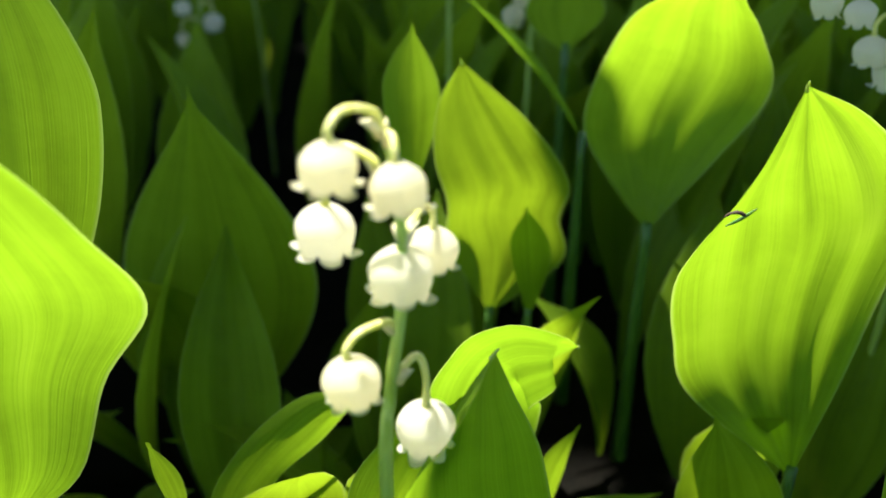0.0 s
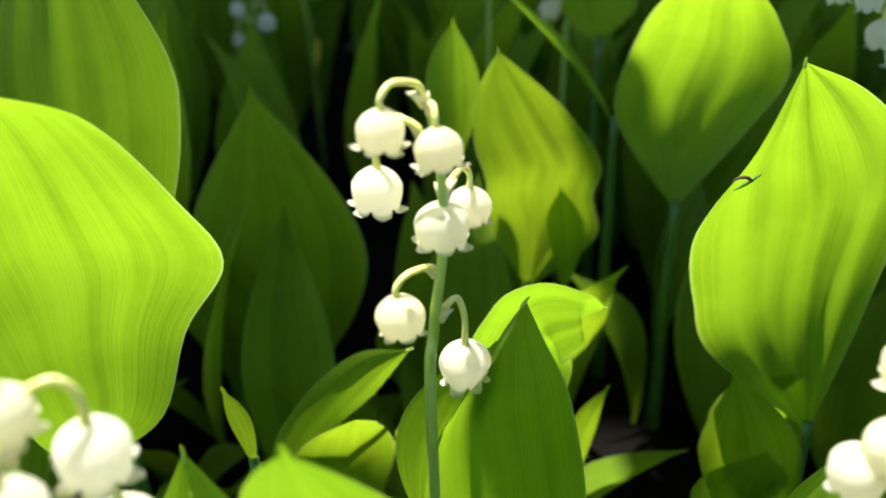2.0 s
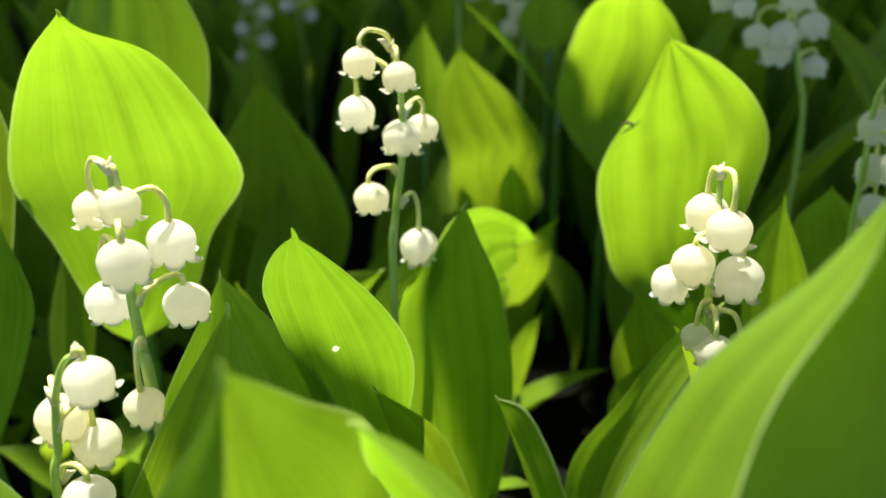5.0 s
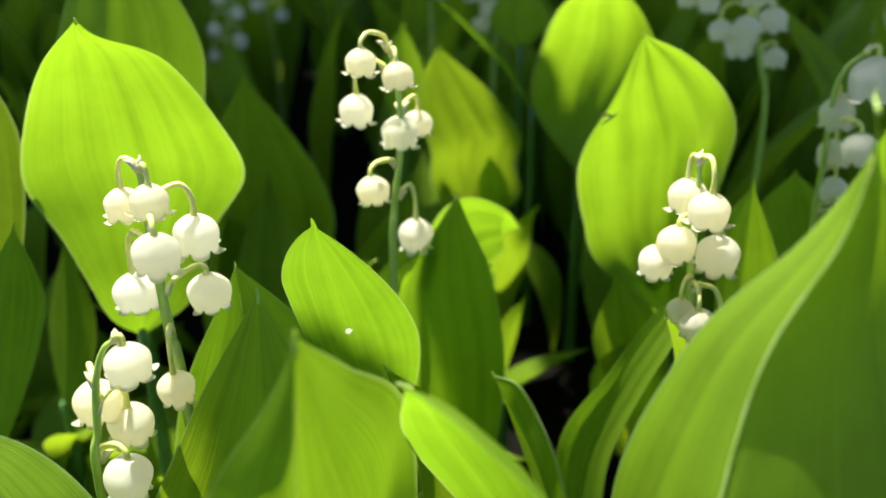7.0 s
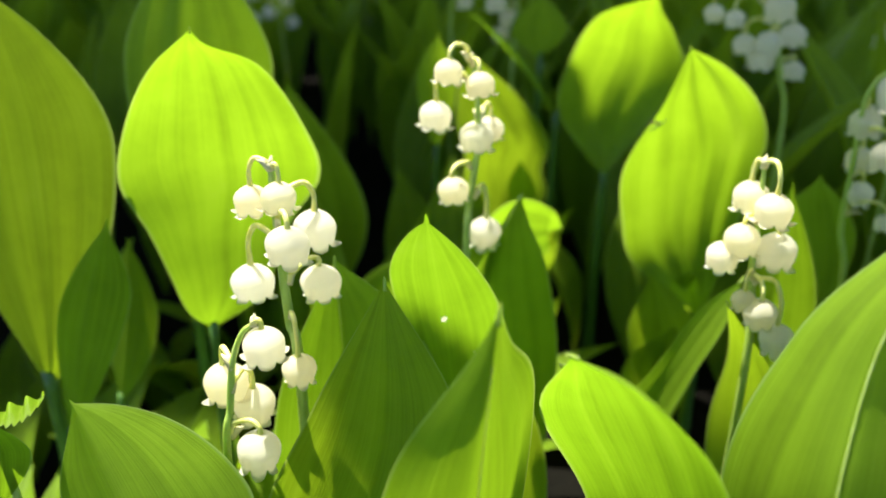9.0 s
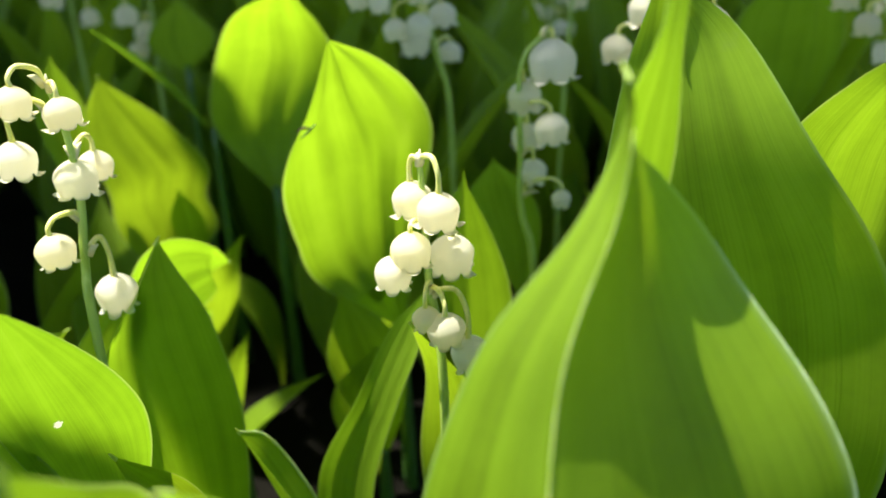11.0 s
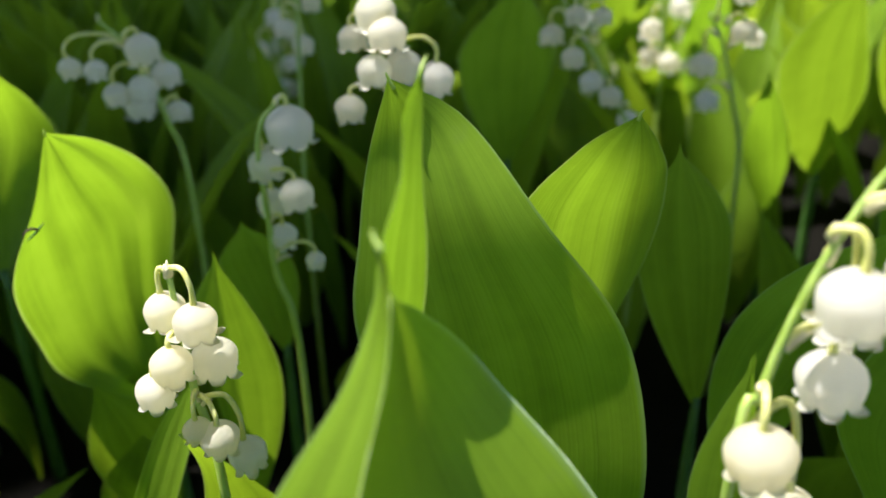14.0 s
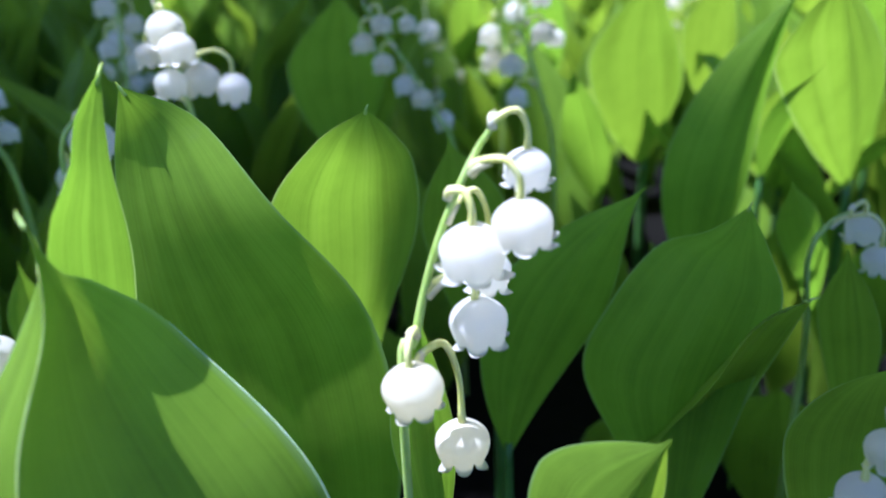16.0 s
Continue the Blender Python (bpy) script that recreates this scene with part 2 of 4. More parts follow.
def leaf(label, base, mid, tip, side, wl, sl, wr, sr, group="lily of the valley leaves", spot=None, **shape):
    SEED[0] += 1
    thing = tagged(new("leaf"), label, "leaf", group)
    thing.location = (base[0], base[1], 0.0)
    o = np.array([base[0], base[1], 0.0])
    v, f, uv = blade(base, mid, tip, side, wl, sl, wr, sr, **{"fold": 12.0, "wave": 0.02, "seed": SEED[0], **shape})
    v = [p - o for p in v]
    if spot is not None:
        # the faces nearest the spot take the white petal material
        spot_faces = sorted(f, key=lambda q: np.linalg.norm(sum(v[i] for i in q) / 4 + o - np.array(spot)) * (1 + 0.35 * noise.noise(tuple(3000 * v[q[0]]))))[:11]
        f = [q for q in f if q not in spot_faces]
        mesh_object("worn_spot", v, spot_faces, PETAL, thing, uv, "small white translucent spot")
    mesh_object("blade", v, f, LEAF, thing, uv)
    if base[2] > 0.006:
        path = smooth_path([(0, 0.002, -0.004), (0, 0.0015, base[2] * 0.6), (0, 0, base[2] + 0.003)], 4)
        sv, sf = tube(path, np.linspace(0.0030, max(0.0012, (wl + wr) * 0.03), len(path)), 8)
        mesh_object("leaf_stalk", sv, sf, PETIOLE, thing)
    return thing


def rail_blade(left, right, mid=None, bulge=0.0, crease=2.0, pleat=0.016, ribs=3.4, skew=0.0, seed=0, rows=44, cols=21):
    """A leaf blade spanned between its two margins, both from the tip down to the base. mid: its midrib, or None, when it
    lies between the margins, raised by bulge half widths; crease: 1 for a sharp fold along the midrib, 2 for a round one;
    skew: how much deeper the pleats lie towards the right margin."""
    rng = random.Random(seed)
    ph = rng.uniform(0, 6.28)

    def even(points):
        p = smooth_path(points, 10)
        run = np.concatenate([[0], np.cumsum(np.linalg.norm(np.diff(p, axis=0), axis=1))])
        at = np.linspace(0, 1, rows) ** 1.15 * run[-1]
        return np.stack([np.interp(at, run, p[:, k]) for k in range(3)], 1)

    le, ri = even(left), even(right)
    half = 0.5 * (ri - le)
    width = np.linalg.norm(half, axis=1)
    along = np.gradient(0.5 * (le + ri), axis=0)
    nor = np.cross(half, along)
    nor /= np.linalg.norm(nor, axis=1)[:, None] + 1e-12
    centre = even(mid) if mid is not None else 0.5 * (le + ri) + nor * (bulge * width)[:, None]
    drop = 0.5 * (le + ri) - centre
    verts, uvs = [], []
    for i in range(rows):
        s = 1 - i / (rows - 1)
        for j in range(cols):
            x = 2 * j / (cols - 1) - 1
            a = abs(x)
            fold = pleat * (1 + skew * x) * width[i] * (math.sin(ribs * math.pi * x + ph) + 0.4 * math.sin(2.3 * ribs * math.pi * x + 2 * ph)) * (1 - a ** 3)
            edge = 0.03 * width[i] * math.sin(7 * s + ph + (2 if x > 0 else 0)) * a ** 3
            verts.append(centre[i] + half[i] * x + drop[i] * a ** crease + nor[i] * (fold + edge))
            uvs.append((x * 0.5 + 0.5, s))
    return verts, grid_faces(rows, cols), uvs


def rail_leaf(label, left, right, mid=None, rim=None, nib=0.0012, group="lily of the valley leaves", **shape):
    """A leaf given by its margins. rim: the stretch of the right margin that is rolled over, and how thick."""
    SEED[0] += 1
    base = left[-1]
    o = np.array([base[0], base[1], 0.0])
    thing = tagged(new("leaf"), label, "leaf", group)
    thing.location = tuple(o)
    v, f, uv = rail_blade(left, right, mid, **{"seed": SEED[0], **shape})
    v = [p - o for p in v]
    mesh_object("blade", v, f, LEAF, thing, uv)
    cols = shape.get("cols", 21)
    if mid is not None:
        path = np.array(v[(cols - 1) // 2::cols])[3:-4]
        rv, rf = tube(path, np.linspace(0.00010, 0.00042, len(path)), 6)
        mesh_object("midrib", rv, rf, STALK, thing, label="pale raised midrib")
    top = np.array(v[:3 * cols]).reshape(3, cols, 3)[:, (cols - 1) // 2]
    rise = (top[0] - top[2]) / (np.linalg.norm(top[0] - top[2]) + 1e-9)
    nv, nf = tube(smooth_path([top[1], top[0], top[0] + rise * nib * 0.6 + (0, -nib * 0.1, 0), top[0] + rise * nib + (0, -nib * 0.35, 0)], 3), np.linspace(0.00042, 0.00012, 10), 7)
    mesh_object("leaf_tip", nv, nf, STALK, thing, label="small hardened point")
    if rim is not None:
        edge = v[cols - 1::cols]
        path = smooth_path(edge[int(rim[0] * len(edge)):int(rim[1] * len(edge))], 2)
        rv, rf = tube(path, rim[2] * np.sin(np.linspace(0.12, math.pi - 0.12, len(path))) ** 0.6, 8)
        mesh_object("rolled_margin", rv, rf, RIM, thing, label="pale rolled-over margin")
    if base[2] > 0.006:
        path = smooth_path([(0, 0.002, -0.004), (0, 0.0015, base[2] * 0.6), (0, 0, base[2] + 0.003)], 4)
        sv, sf = tube(path, np.linspace(0.0030, 0.0014, len(path)), 8)
        mesh_object("leaf_stalk", sv, sf, PETIOLE, thing)
    return thing


def bell_mesh(open_, seed):
    """One bell of unit width, its mouth down, its top at the origin: six short lobes that curl out at the tips."""
    rng = random.Random(seed)
    cols, rows = 48, 20
    ph = rng.uniform(0, 6.28)
    lob = [rng.uniform(0.75, 1.25) for _ in range(6)]
    verts = []
    for i in range(rows):
        s = i / (rows - 1)
        for j in range(cols):
            a = 2 * math.pi * j / cols
            lobe = abs(math.cos(3 * a))            # 1 at a lobe's middle, 0 between two
            which = lob[int((a + math.pi / 6) / (math.pi / 3)) % 6]
            q = s * (0.75 + 0.25 * s ** 2 * lobe ** 0.7 * which)
            r = 0.5 * math.sin(min(1.0, (q + 0.006) / 0.44) * math.pi / 2) ** 0.62
            if q > 0.44:
                r *= 1 - (0.30 - 0.16 * open_) * min(1.0, (q - 0.44) / 0.40) ** 1.6
            z = -q
            if s > 0.88:
                e = (s - 0.88) / 0.12
                flare = (0.05 + 0.14 * open_) * which * e ** 2 * lobe ** 1.5
                r += flare
                z += 1.1 * flare * e
            seam = (1 - lobe) ** 6
            r *= 1 + 0.028 * math.cos(6 * a) * s ** 2 - (0.020 + 0.075 * (1 - open_)) * seam * min(1.0, s * 1.25) ** 2
            r *= 1 + 0.025 * math.sin(2 * a + ph) + 0.015 * math.sin(3 * a + 2 * ph) * s
            verts.append((r * math.cos(a), r * math.sin(a), z))
    faces = grid_faces(rows, cols, 0, True)
    verts.append((0, 0, 0.0))
    faces += [(len(verts) - 1, (j + 1) % cols, j) for j in range(cols)]
    me = bpy.data.meshes.new("bell")
    me.from_pydata(verts, [], [f[::-1] for f in faces])
    me.polygons.foreach_set("use_smooth", [True] * len(me.polygons))
    me.materials.append(PETAL)
    return me


BELLS = [bell_mesh(o, k) for k, o in enumerate((1.0, 0.9, 0.75, 0.6, 0.45, 0.3))]


def spike(label, stalk, bells, thick=0.00105, group="flower spikes"):
    """A flower spike: an upright stalk, and bells (centre, width, joint on the stalk) that hang from arched pedicels."""
    SEED[0] += 1
    rng = random.Random(SEED[0] * 7)
    o = np.array([stalk[0][0], stalk[0][1], 0.0])
    thing = tagged(new("flower_spike"), label, "flower", group)
    thing.location = tuple(o)
    path = smooth_path(stalk, 6) - o
    v, f = tube(path, np.linspace(thick * 1.15, thick * 0.55, len(path)), 10)
    mesh_object("stalk", v, f, STALK, thing)
    tv, tf = tube([path[-1], path[-1] + (0.0002, 0, 0.0012), path[-1] + (0.0004, 0.0002, 0.0024)], [thick * 0.6, thick * 0.5, 0.0001], 6)
    mesh_object("stalk_tip", tv, tf, BRACT, thing)
    for k, (c, w, joint) in enumerate(bells):
        c, joint = np.array(c) - o, np.array(joint) - o
        top = c + (0, 0, 0.47 * w)
        bell = new("bell", BELLS[min(5, int(k / max(1, len(bells) - 1) * 5.9))])
        bell.parent = thing
        bell.location = tuple(top)
        bell.scale = (w, w, w * rng.uniform(0.95, 1.02))
        out = c - joint
        bell.rotation_euler = (rng.uniform(-0.10, 0.10), rng.uniform(-0.10, 0.10), rng.uniform(0, 6.28))
        reach = math.hypot(out[0], out[1])
        peak = max(top[2], joint[2]) + 0.0008 + 0.20 * reach
        mid = joint * 0.45 + top * 0.55
        arc = smooth_path([joint, (joint[0] * 0.75 + mid[0] * 0.25, joint[1] * 0.75 + mid[1] * 0.25, joint[2] * 0.4 + peak * 0.6),
                           (joint[0] * 0.3 + top[0] * 0.7, joint[1] * 0.3 + top[1] * 0.7, peak), (top[0], top[1], top[2] * 0.45 + peak * 0.55), top - (0, 0, 0.0004)], 4)
        rad = np.linspace(0.00068, 0.00052, len(arc)) * (w / 0.0085) ** 0.5
        rad[-3:] *= (1.05, 1.25, 1.5)
        pv, pf = tube(arc, rad, 8)
        mesh_object("pedicel", pv, pf, PEDICEL, thing)
        tip = joint + (out * (0.34, 0.34, 0)) + (rng.uniform(-0.0015, 0.0015), rng.uniform(-0.0015, 0.0015), rng.uniform(0.0012, 0.0026))
        bv, bf = tube([joint - (0, 0, 0.0006), joint * 0.5 + tip * 0.5 + (0, 0, 0.0004), tip], [0.0009, 0.00075, 0.0001], 6)
        mesh_object("bract", bv, bf, BRACT, thing, label="small papery bract")
    return thing


# ---- leaves near the camera ----
rail_leaf("broad sunlit yellow-green leaf arching forward",
          [(-0.0784, 0.0991, 0.1981), (-0.0924, 0.1078, 0.1854), (-0.1021, 0.1141, 0.1696), (-0.1067, 0.1162, 0.1523), (-0.1011, 0.1189, 0.1351), (-0.0971, 0.1215, 0.1187), (-0.0943, 0.1257, 0.1045), (-0.0890, 0.1330, 0.0950)],
          [(-0.0784, 0.0991, 0.1981), (-0.0756, 0.1037, 0.1934), (-0.0638, 0.1135, 0.1851), (-0.0544, 0.1225, 0.1655), (-0.0520, 0.1350, 0.1463), (-0.0637, 0.1379, 0.1287), (-0.0720, 0.1352, 0.1071), (-0.0890, 0.1330, 0.0950)], bulge=0.18, pleat=0.012, ribs=4.0)
leaf("tall green leaf standing in half shade", (-0.1064, 0.1829, 0.0916), (-0.0972, 0.1821, 0.1729), (-0.0941, 0.1825, 0.2178), (0.921, -0.390, 0.020),
     0.0312, 0.62, 0.0293, 0.67, fold=6)
leaf("dark green leaf in deep shade", (-0.0830, 0.2651, 0.0120), (-0.0758, 0.2592, 0.0785), (-0.0746, 0.2530, 0.1496), (0.995, 0.009, -0.104),
     0.0330, 0.50, 0.0334, 0.48, fold=12, ql=1.2, qr=1.2)
rail_leaf("ragged bright green leaf with a torn lower edge",
          [(0.0053, 0.2567, 0.1554), (-0.0014, 0.2526, 0.1438), (-0.0027, 0.2506, 0.1277), (0.0011, 0.2530, 0.1121), (0.0022, 0.2582, 0.0928), (0.0160, 0.2630, 0.0650)],
          [(0.0053, 0.2567, 0.1554), (0.0267, 0.2579, 0.1357), (0.0400, 0.2588, 0.1158), (0.0379, 0.2621, 0.1017), (0.0395, 0.2627, 0.0855), (0.0160, 0.2630, 0.0650)], bulge=0.25, pleat=0.03)
leaf("small bright green leaf below a torn one", (0.0288, 0.2604, 0.0657), (0.0286, 0.2575, 0.0930), (0.0262, 0.2557, 0.1090), (0.979, 0.066, -0.193),
     0.0068, 0.68, 0.0069, 0.58, fold=20)
rail_leaf("broad backlit yellow-green leaf with dark ribs",
          [(0.0676, 0.2057, 0.1887), (0.0542, 0.2443, 0.1738), (0.0489, 0.2696, 0.1515), (0.0465, 0.2805, 0.1275), (0.0546, 0.2760, 0.1109), (0.0660, 0.2600, 0.0980)],
          [(0.0676, 0.2057, 0.1887), (0.0745, 0.2230, 0.1804), (0.0846, 0.2355, 0.1680), (0.0921, 0.2435, 0.1495), (0.0823, 0.2525, 0.1259), (0.0660, 0.2600, 0.0980)], bulge=0.2, pleat=0.025, ribs=2.6)
nibbed_leaf = rail_leaf("backlit yellow-green leaf with a dark nib",
          [(0.0643, 0.1531, 0.1811), (0.0566, 0.1509, 0.1627), (0.0504, 0.1554, 0.1474), (0.0495, 0.1655, 0.1318), (0.0540, 0.1765, 0.1122), (0.0619, 0.1822, 0.0916), (0.0880, 0.1740, 0.0720)],
          [(0.0643, 0.1531, 0.1811), (0.0812, 0.1642, 0.1720), (0.0953, 0.1705, 0.1594), (0.1023, 0.1727, 0.1442), (0.0997, 0.1748, 0.1239), (0.0949, 0.1747, 0.0990), (0.0880, 0.1740, 0.0720)], bulge=0.2, pleat=0.055, ribs=4.2, skew=0.9)
fo = np.array(nibbed_leaf.location)
wv, wf = tube(smooth_path([np.array(p) - fo for p in ((0.0562, 0.1500, 0.1572), (0.0548, 0.1497, 0.1580), (0.0533, 0.1498, 0.1578), (0.0521, 0.1500, 0.1569))], 3), np.array([3, 5, 6, 5, 6, 5, 4, 4, 3, 1]) * 0.00007, 7)
mesh_object("withered_scale", wv, wf, LITTER, nibbed_leaf, label="withered brown scale stuck to the margin")
wv, wf = tube(smooth_path([np.array(p) - fo for p in ((0.0530, 0.1510, 0.1545), (0.0555, 0.1503, 0.1565), (0.0580, 0.1498, 0.1588))], 5), 0.0004 * np.sin(np.linspace(0.2, 2.9, 11)), 7)
mesh_object("crease", wv, wf, PETIOLE, nibbed_leaf, label="short dark crease")
leaf("upright green leaf behind white bells", (0.0989, 0.1393, 0.0452), (0.0962, 0.1324, 0.1130), (0.0939, 0.1300, 0.1448), (0.588, -0.322, -0.742),
     0.0102, 0.79, 0.0126, 0.53, fold=15)
leaf("dark green leaf among shaded stems", (0.1370, 0.1771, 0.0716), (0.1293, 0.1731, 0.1110), (0.1227, 0.1709, 0.1319), (0.930, 0.030, -0.367),
     0.0125, 0.81, 0.0130, 0.50, fold=12)
rail_leaf("dark green folded leaf below a flower spike",
          [(0.0090, 0.1279, 0.1418), (0.0027, 0.1143, 0.1363), (-0.0086, 0.1091, 0.1202), (-0.0092, 0.1104, 0.0886), (-0.0033, 0.1157, 0.0469), (0.0060, 0.1230, 0.0000)],
          [(0.0090, 0.1279, 0.1418), (0.0125, 0.1310, 0.1314), (0.0195, 0.1304, 0.1141), (0.0233, 0.1249, 0.0844), (0.0181, 0.1224, 0.0443), (0.0060, 0.1230, 0.0000)], bulge=0.6, crease=1.15)
rail_leaf("bright green leaf with its tip bent sideways",
          [(0.0321, 0.1777, 0.1092), (0.0254, 0.1610, 0.1233), (0.0129, 0.1541, 0.1309), (0.0022, 0.1592, 0.1206), (-0.0036, 0.1661, 0.0952), (0.0120, 0.1650, 0.0500)],
          [(0.0321, 0.1777, 0.1092), (0.0244, 0.1695, 0.1103), (0.0257, 0.1639, 0.1072), (0.0197, 0.1657, 0.0996), (0.0236, 0.1750, 0.0909), (0.0120, 0.1650, 0.0500)], bulge=0.12)
leaf("green leaf wing folded round a flower stalk", (-0.0135, 0.1272, 0.0845), (-0.0069, 0.1275, 0.1155), (0.0042, 0.1280, 0.1328), (0.955, 0.044, 0.294),
     0.0082, 0.48, 0.0074, 0.76, fold=15)
leaf("small narrow green leaf in shade", (0.0283, 0.1915, 0.0354), (0.0305, 0.1886, 0.0609), (0.0367, 0.1894, 0.0763), (0.738, 0.465, -0.489),
     0.0055, 0.64, 0.0056, 0.56, fold=16)
leaf("sunlit yellow-green leaf with a pale spot", (-0.0122, 0.0799, 0.0894), (-0.0185, 0.0642, 0.1404), (-0.0222, 0.0561, 0.1665), (0.792, 0.278, -0.543),
     0.0107, 0.80, 0.0155, 0.49, fold=10, ql=0.7, qr=1.0, rows=150, cols=75, spot=(-0.0174, 0.0661, 0.1343))
rail_leaf("dark green folded leaf with one pale wing",
          [(-0.0445, 0.0807, 0.1441), (-0.0591, 0.0685, 0.1127), (-0.0614, 0.0659, 0.0774), (-0.0553, 0.0690, 0.0394), (-0.0450, 0.0750, 0.0000)],
          [(-0.0445, 0.0807, 0.1441), (-0.0272, 0.0684, 0.1345), (-0.0178, 0.0695, 0.1088), (-0.0279, 0.0716, 0.0597), (-0.0450, 0.0750, 0.0000)],
          [(-0.0445, 0.0807, 0.1441), (-0.0430, 0.0749, 0.1100), (-0.0451, 0.0724, 0.0743), (-0.0454, 0.0730, 0.0374), (-0.0450, 0.0750, 0.0000)], crease=1.2)
rail_leaf("broad dark green folded leaf standing in half shade",
          [(-0.0312, 0.0409, 0.1578), (-0.0165, 0.026, 0.1348), (-0.017, 0.0153, 0.1099), (-0.0309, 0.0179, 0.0748), (-0.055, 0.05, 0.0)],
          [(-0.0312, 0.0409, 0.1578), (-0.0473, 0.0332, 0.1312), (-0.0612, 0.0354, 0.0965), (-0.0609, 0.0416, 0.0507), (-0.0550, 0.0500, 0.0000)], bulge=-0.3, crease=1.4)
rail_leaf("bright green folded leaf with a dark crease",
          [(-0.0143, -0.0176, 0.1827), (-0.0179, -0.0158, 0.174), (-0.0309, -0.0135, 0.1508), (-0.0342, -0.002, 0.1108), (-0.0275, 0.0085, 0.0585), (-0.016, 0.017, 0.0)],
          [(-0.0143, -0.0176, 0.1827), (-0.0099, -0.0012, 0.1678), (-0.0028, 0.0174, 0.1481), (-0.0028, 0.0283, 0.1081), (-0.0081, 0.0264, 0.0569), (-0.016, 0.017, 0.0)],
          [(-0.0143, -0.0176, 0.1827), (-0.017, -0.0171, 0.1466), (-0.0179, -0.0103, 0.1102), (-0.0179, 0.0009, 0.0737), (-0.0171, 0.0102, 0.0369), (-0.016, 0.017, 0.0)], crease=1.3)
rail_leaf("bright green leaf curling over at its tip",
          [(-0.0020, -0.0090, 0.1698), (-0.0030, 0.0102, 0.1461), (0.0100, 0.0188, 0.1183), (0.0197, 0.0154, 0.0829), (0.0257, 0.0053, 0.0427), (0.0300, -0.0080, 0.0000)],
          [(-0.0020, -0.0090, 0.1698), (0.0076, -0.0213, 0.1690), (0.0201, -0.0237, 0.1517), (0.0268, -0.0216, 0.1129), (0.0294, -0.0158, 0.0600), (0.0300, -0.0080, 0.0000)], bulge=0.25)
rail_leaf("thin pale-edged leaf twisted at its tip",
          [(0.0174, 0.0936, 0.1037), (0.0275, 0.0817, 0.0841), (0.0341, 0.0788, 0.0590), (0.0390, 0.0819, 0.0304), (0.0430, 0.0880, 0.0000)],
          [(0.0174, 0.0936, 0.1037), (0.0265, 0.1010, 0.0930), (0.0362, 0.0986, 0.0689), (0.0420, 0.0940, 0.0368), (0.0430, 0.0880, 0.0000)], bulge=0.5, crease=1.2, rim=(0.0, 0.7, 0.0004))
rail_leaf("small dark folded leaf",
          [(-0.0097, 0.0662, 0.1246), (-0.0028, 0.0670, 0.0941), (-0.0011, 0.0655, 0.0628), (-0.0011, 0.0630, 0.0315), (-0.0020, 0.0600, 0.0000)],
          [(-0.0097, 0.0662, 0.1246), (0.0055, 0.0754, 0.1041), (0.0125, 0.0755, 0.0747), (0.0080, 0.0693, 0.0390), (-0.0020, 0.0600, 0.0000)], bulge=0.35, crease=1.2)
rail_leaf("tall sunlit leaf with a slender twisted tip",
          [(0.0810, 0.0161, 0.2187), (0.0732, 0.0118, 0.2133), (0.0683, 0.0060, 0.2080), (0.0587, 0.0012, 0.1883), (0.0659, 0.0070, 0.1069), (0.0740, 0.0220, 0.0000)],
          [(0.0810, 0.0161, 0.2187), (0.0784, 0.0143, 0.2041), (0.0784, 0.0158, 0.1810), (0.0705, 0.0206, 0.1351), (0.0706, 0.0220, 0.0718), (0.0740, 0.0220, 0.0000)], bulge=0.2)
rail_leaf("large folded leaf, one wing backlit and ribbed, one shaded",
          [(0.0557, -0.0048, 0.2065), (0.0585, -0.0006, 0.1975), (0.0502, -0.0035, 0.1870), (0.0373, -0.0001, 0.1680), (0.0294, 0.0019, 0.1346), (0.0443, 0.0082, 0.0730), (0.0720, 0.0180, 0.0000)],
          [(0.0557, -0.0048, 0.2065), (0.0601, -0.0017, 0.1956), (0.0665, 0.0018, 0.1898), (0.0781, 0.0011, 0.1750), (0.0896, -0.0194, 0.1400), (0.0862, -0.0145, 0.0757), (0.0720, 0.0180, 0.0000)],
          [(0.0557, -0.0048, 0.2065), (0.0555, -0.0076, 0.2026), (0.0534, -0.0084, 0.1902), (0.0422, -0.0146, 0.1715), (0.0366, -0.0233, 0.1350), (0.0501, -0.0078, 0.0733), (0.0720, 0.0180, 0.0000)], crease=1.25, rim=(0.2, 0.62, 0.0003), rows=60, cols=31)
rail_leaf("large green leaf half in shade",
          [(0.0988, 0.0494, 0.2069), (0.0973, 0.0556, 0.1907), (0.0971, 0.0609, 0.1715), (0.0986, 0.0685, 0.1435), (0.1077, 0.0675, 0.1025), (0.1205, 0.0623, 0.0533), (0.1350, 0.0550, 0.0000)],
          [(0.0988, 0.0494, 0.2069), (0.1111, 0.0426, 0.1982), (0.1161, 0.0261, 0.1802), (0.1295, 0.0135, 0.1513), (0.1294, 0.0084, 0.1102), (0.1303, 0.0277, 0.0581), (0.1350, 0.0550, 0.0000)], bulge=-0.2, pleat=0.01)
rail_leaf("green pointed leaf lit from behind",
          [(0.1450, 0.0267, 0.1938), (0.1343, 0.0341, 0.1870), (0.1263, 0.0452, 0.1685), (0.1283, 0.0486, 0.1362), (0.1362, 0.0478, 0.0953), (0.1470, 0.0450, 0.0500)],
          [(0.1450, 0.0267, 0.1938), (0.1551, 0.0290, 0.1845), (0.1643, 0.0333, 0.1727), (0.1699, 0.0416, 0.1488), (0.1588, 0.0507, 0.1068), (0.1470, 0.0450, 0.0500)], bulge=-0.15)
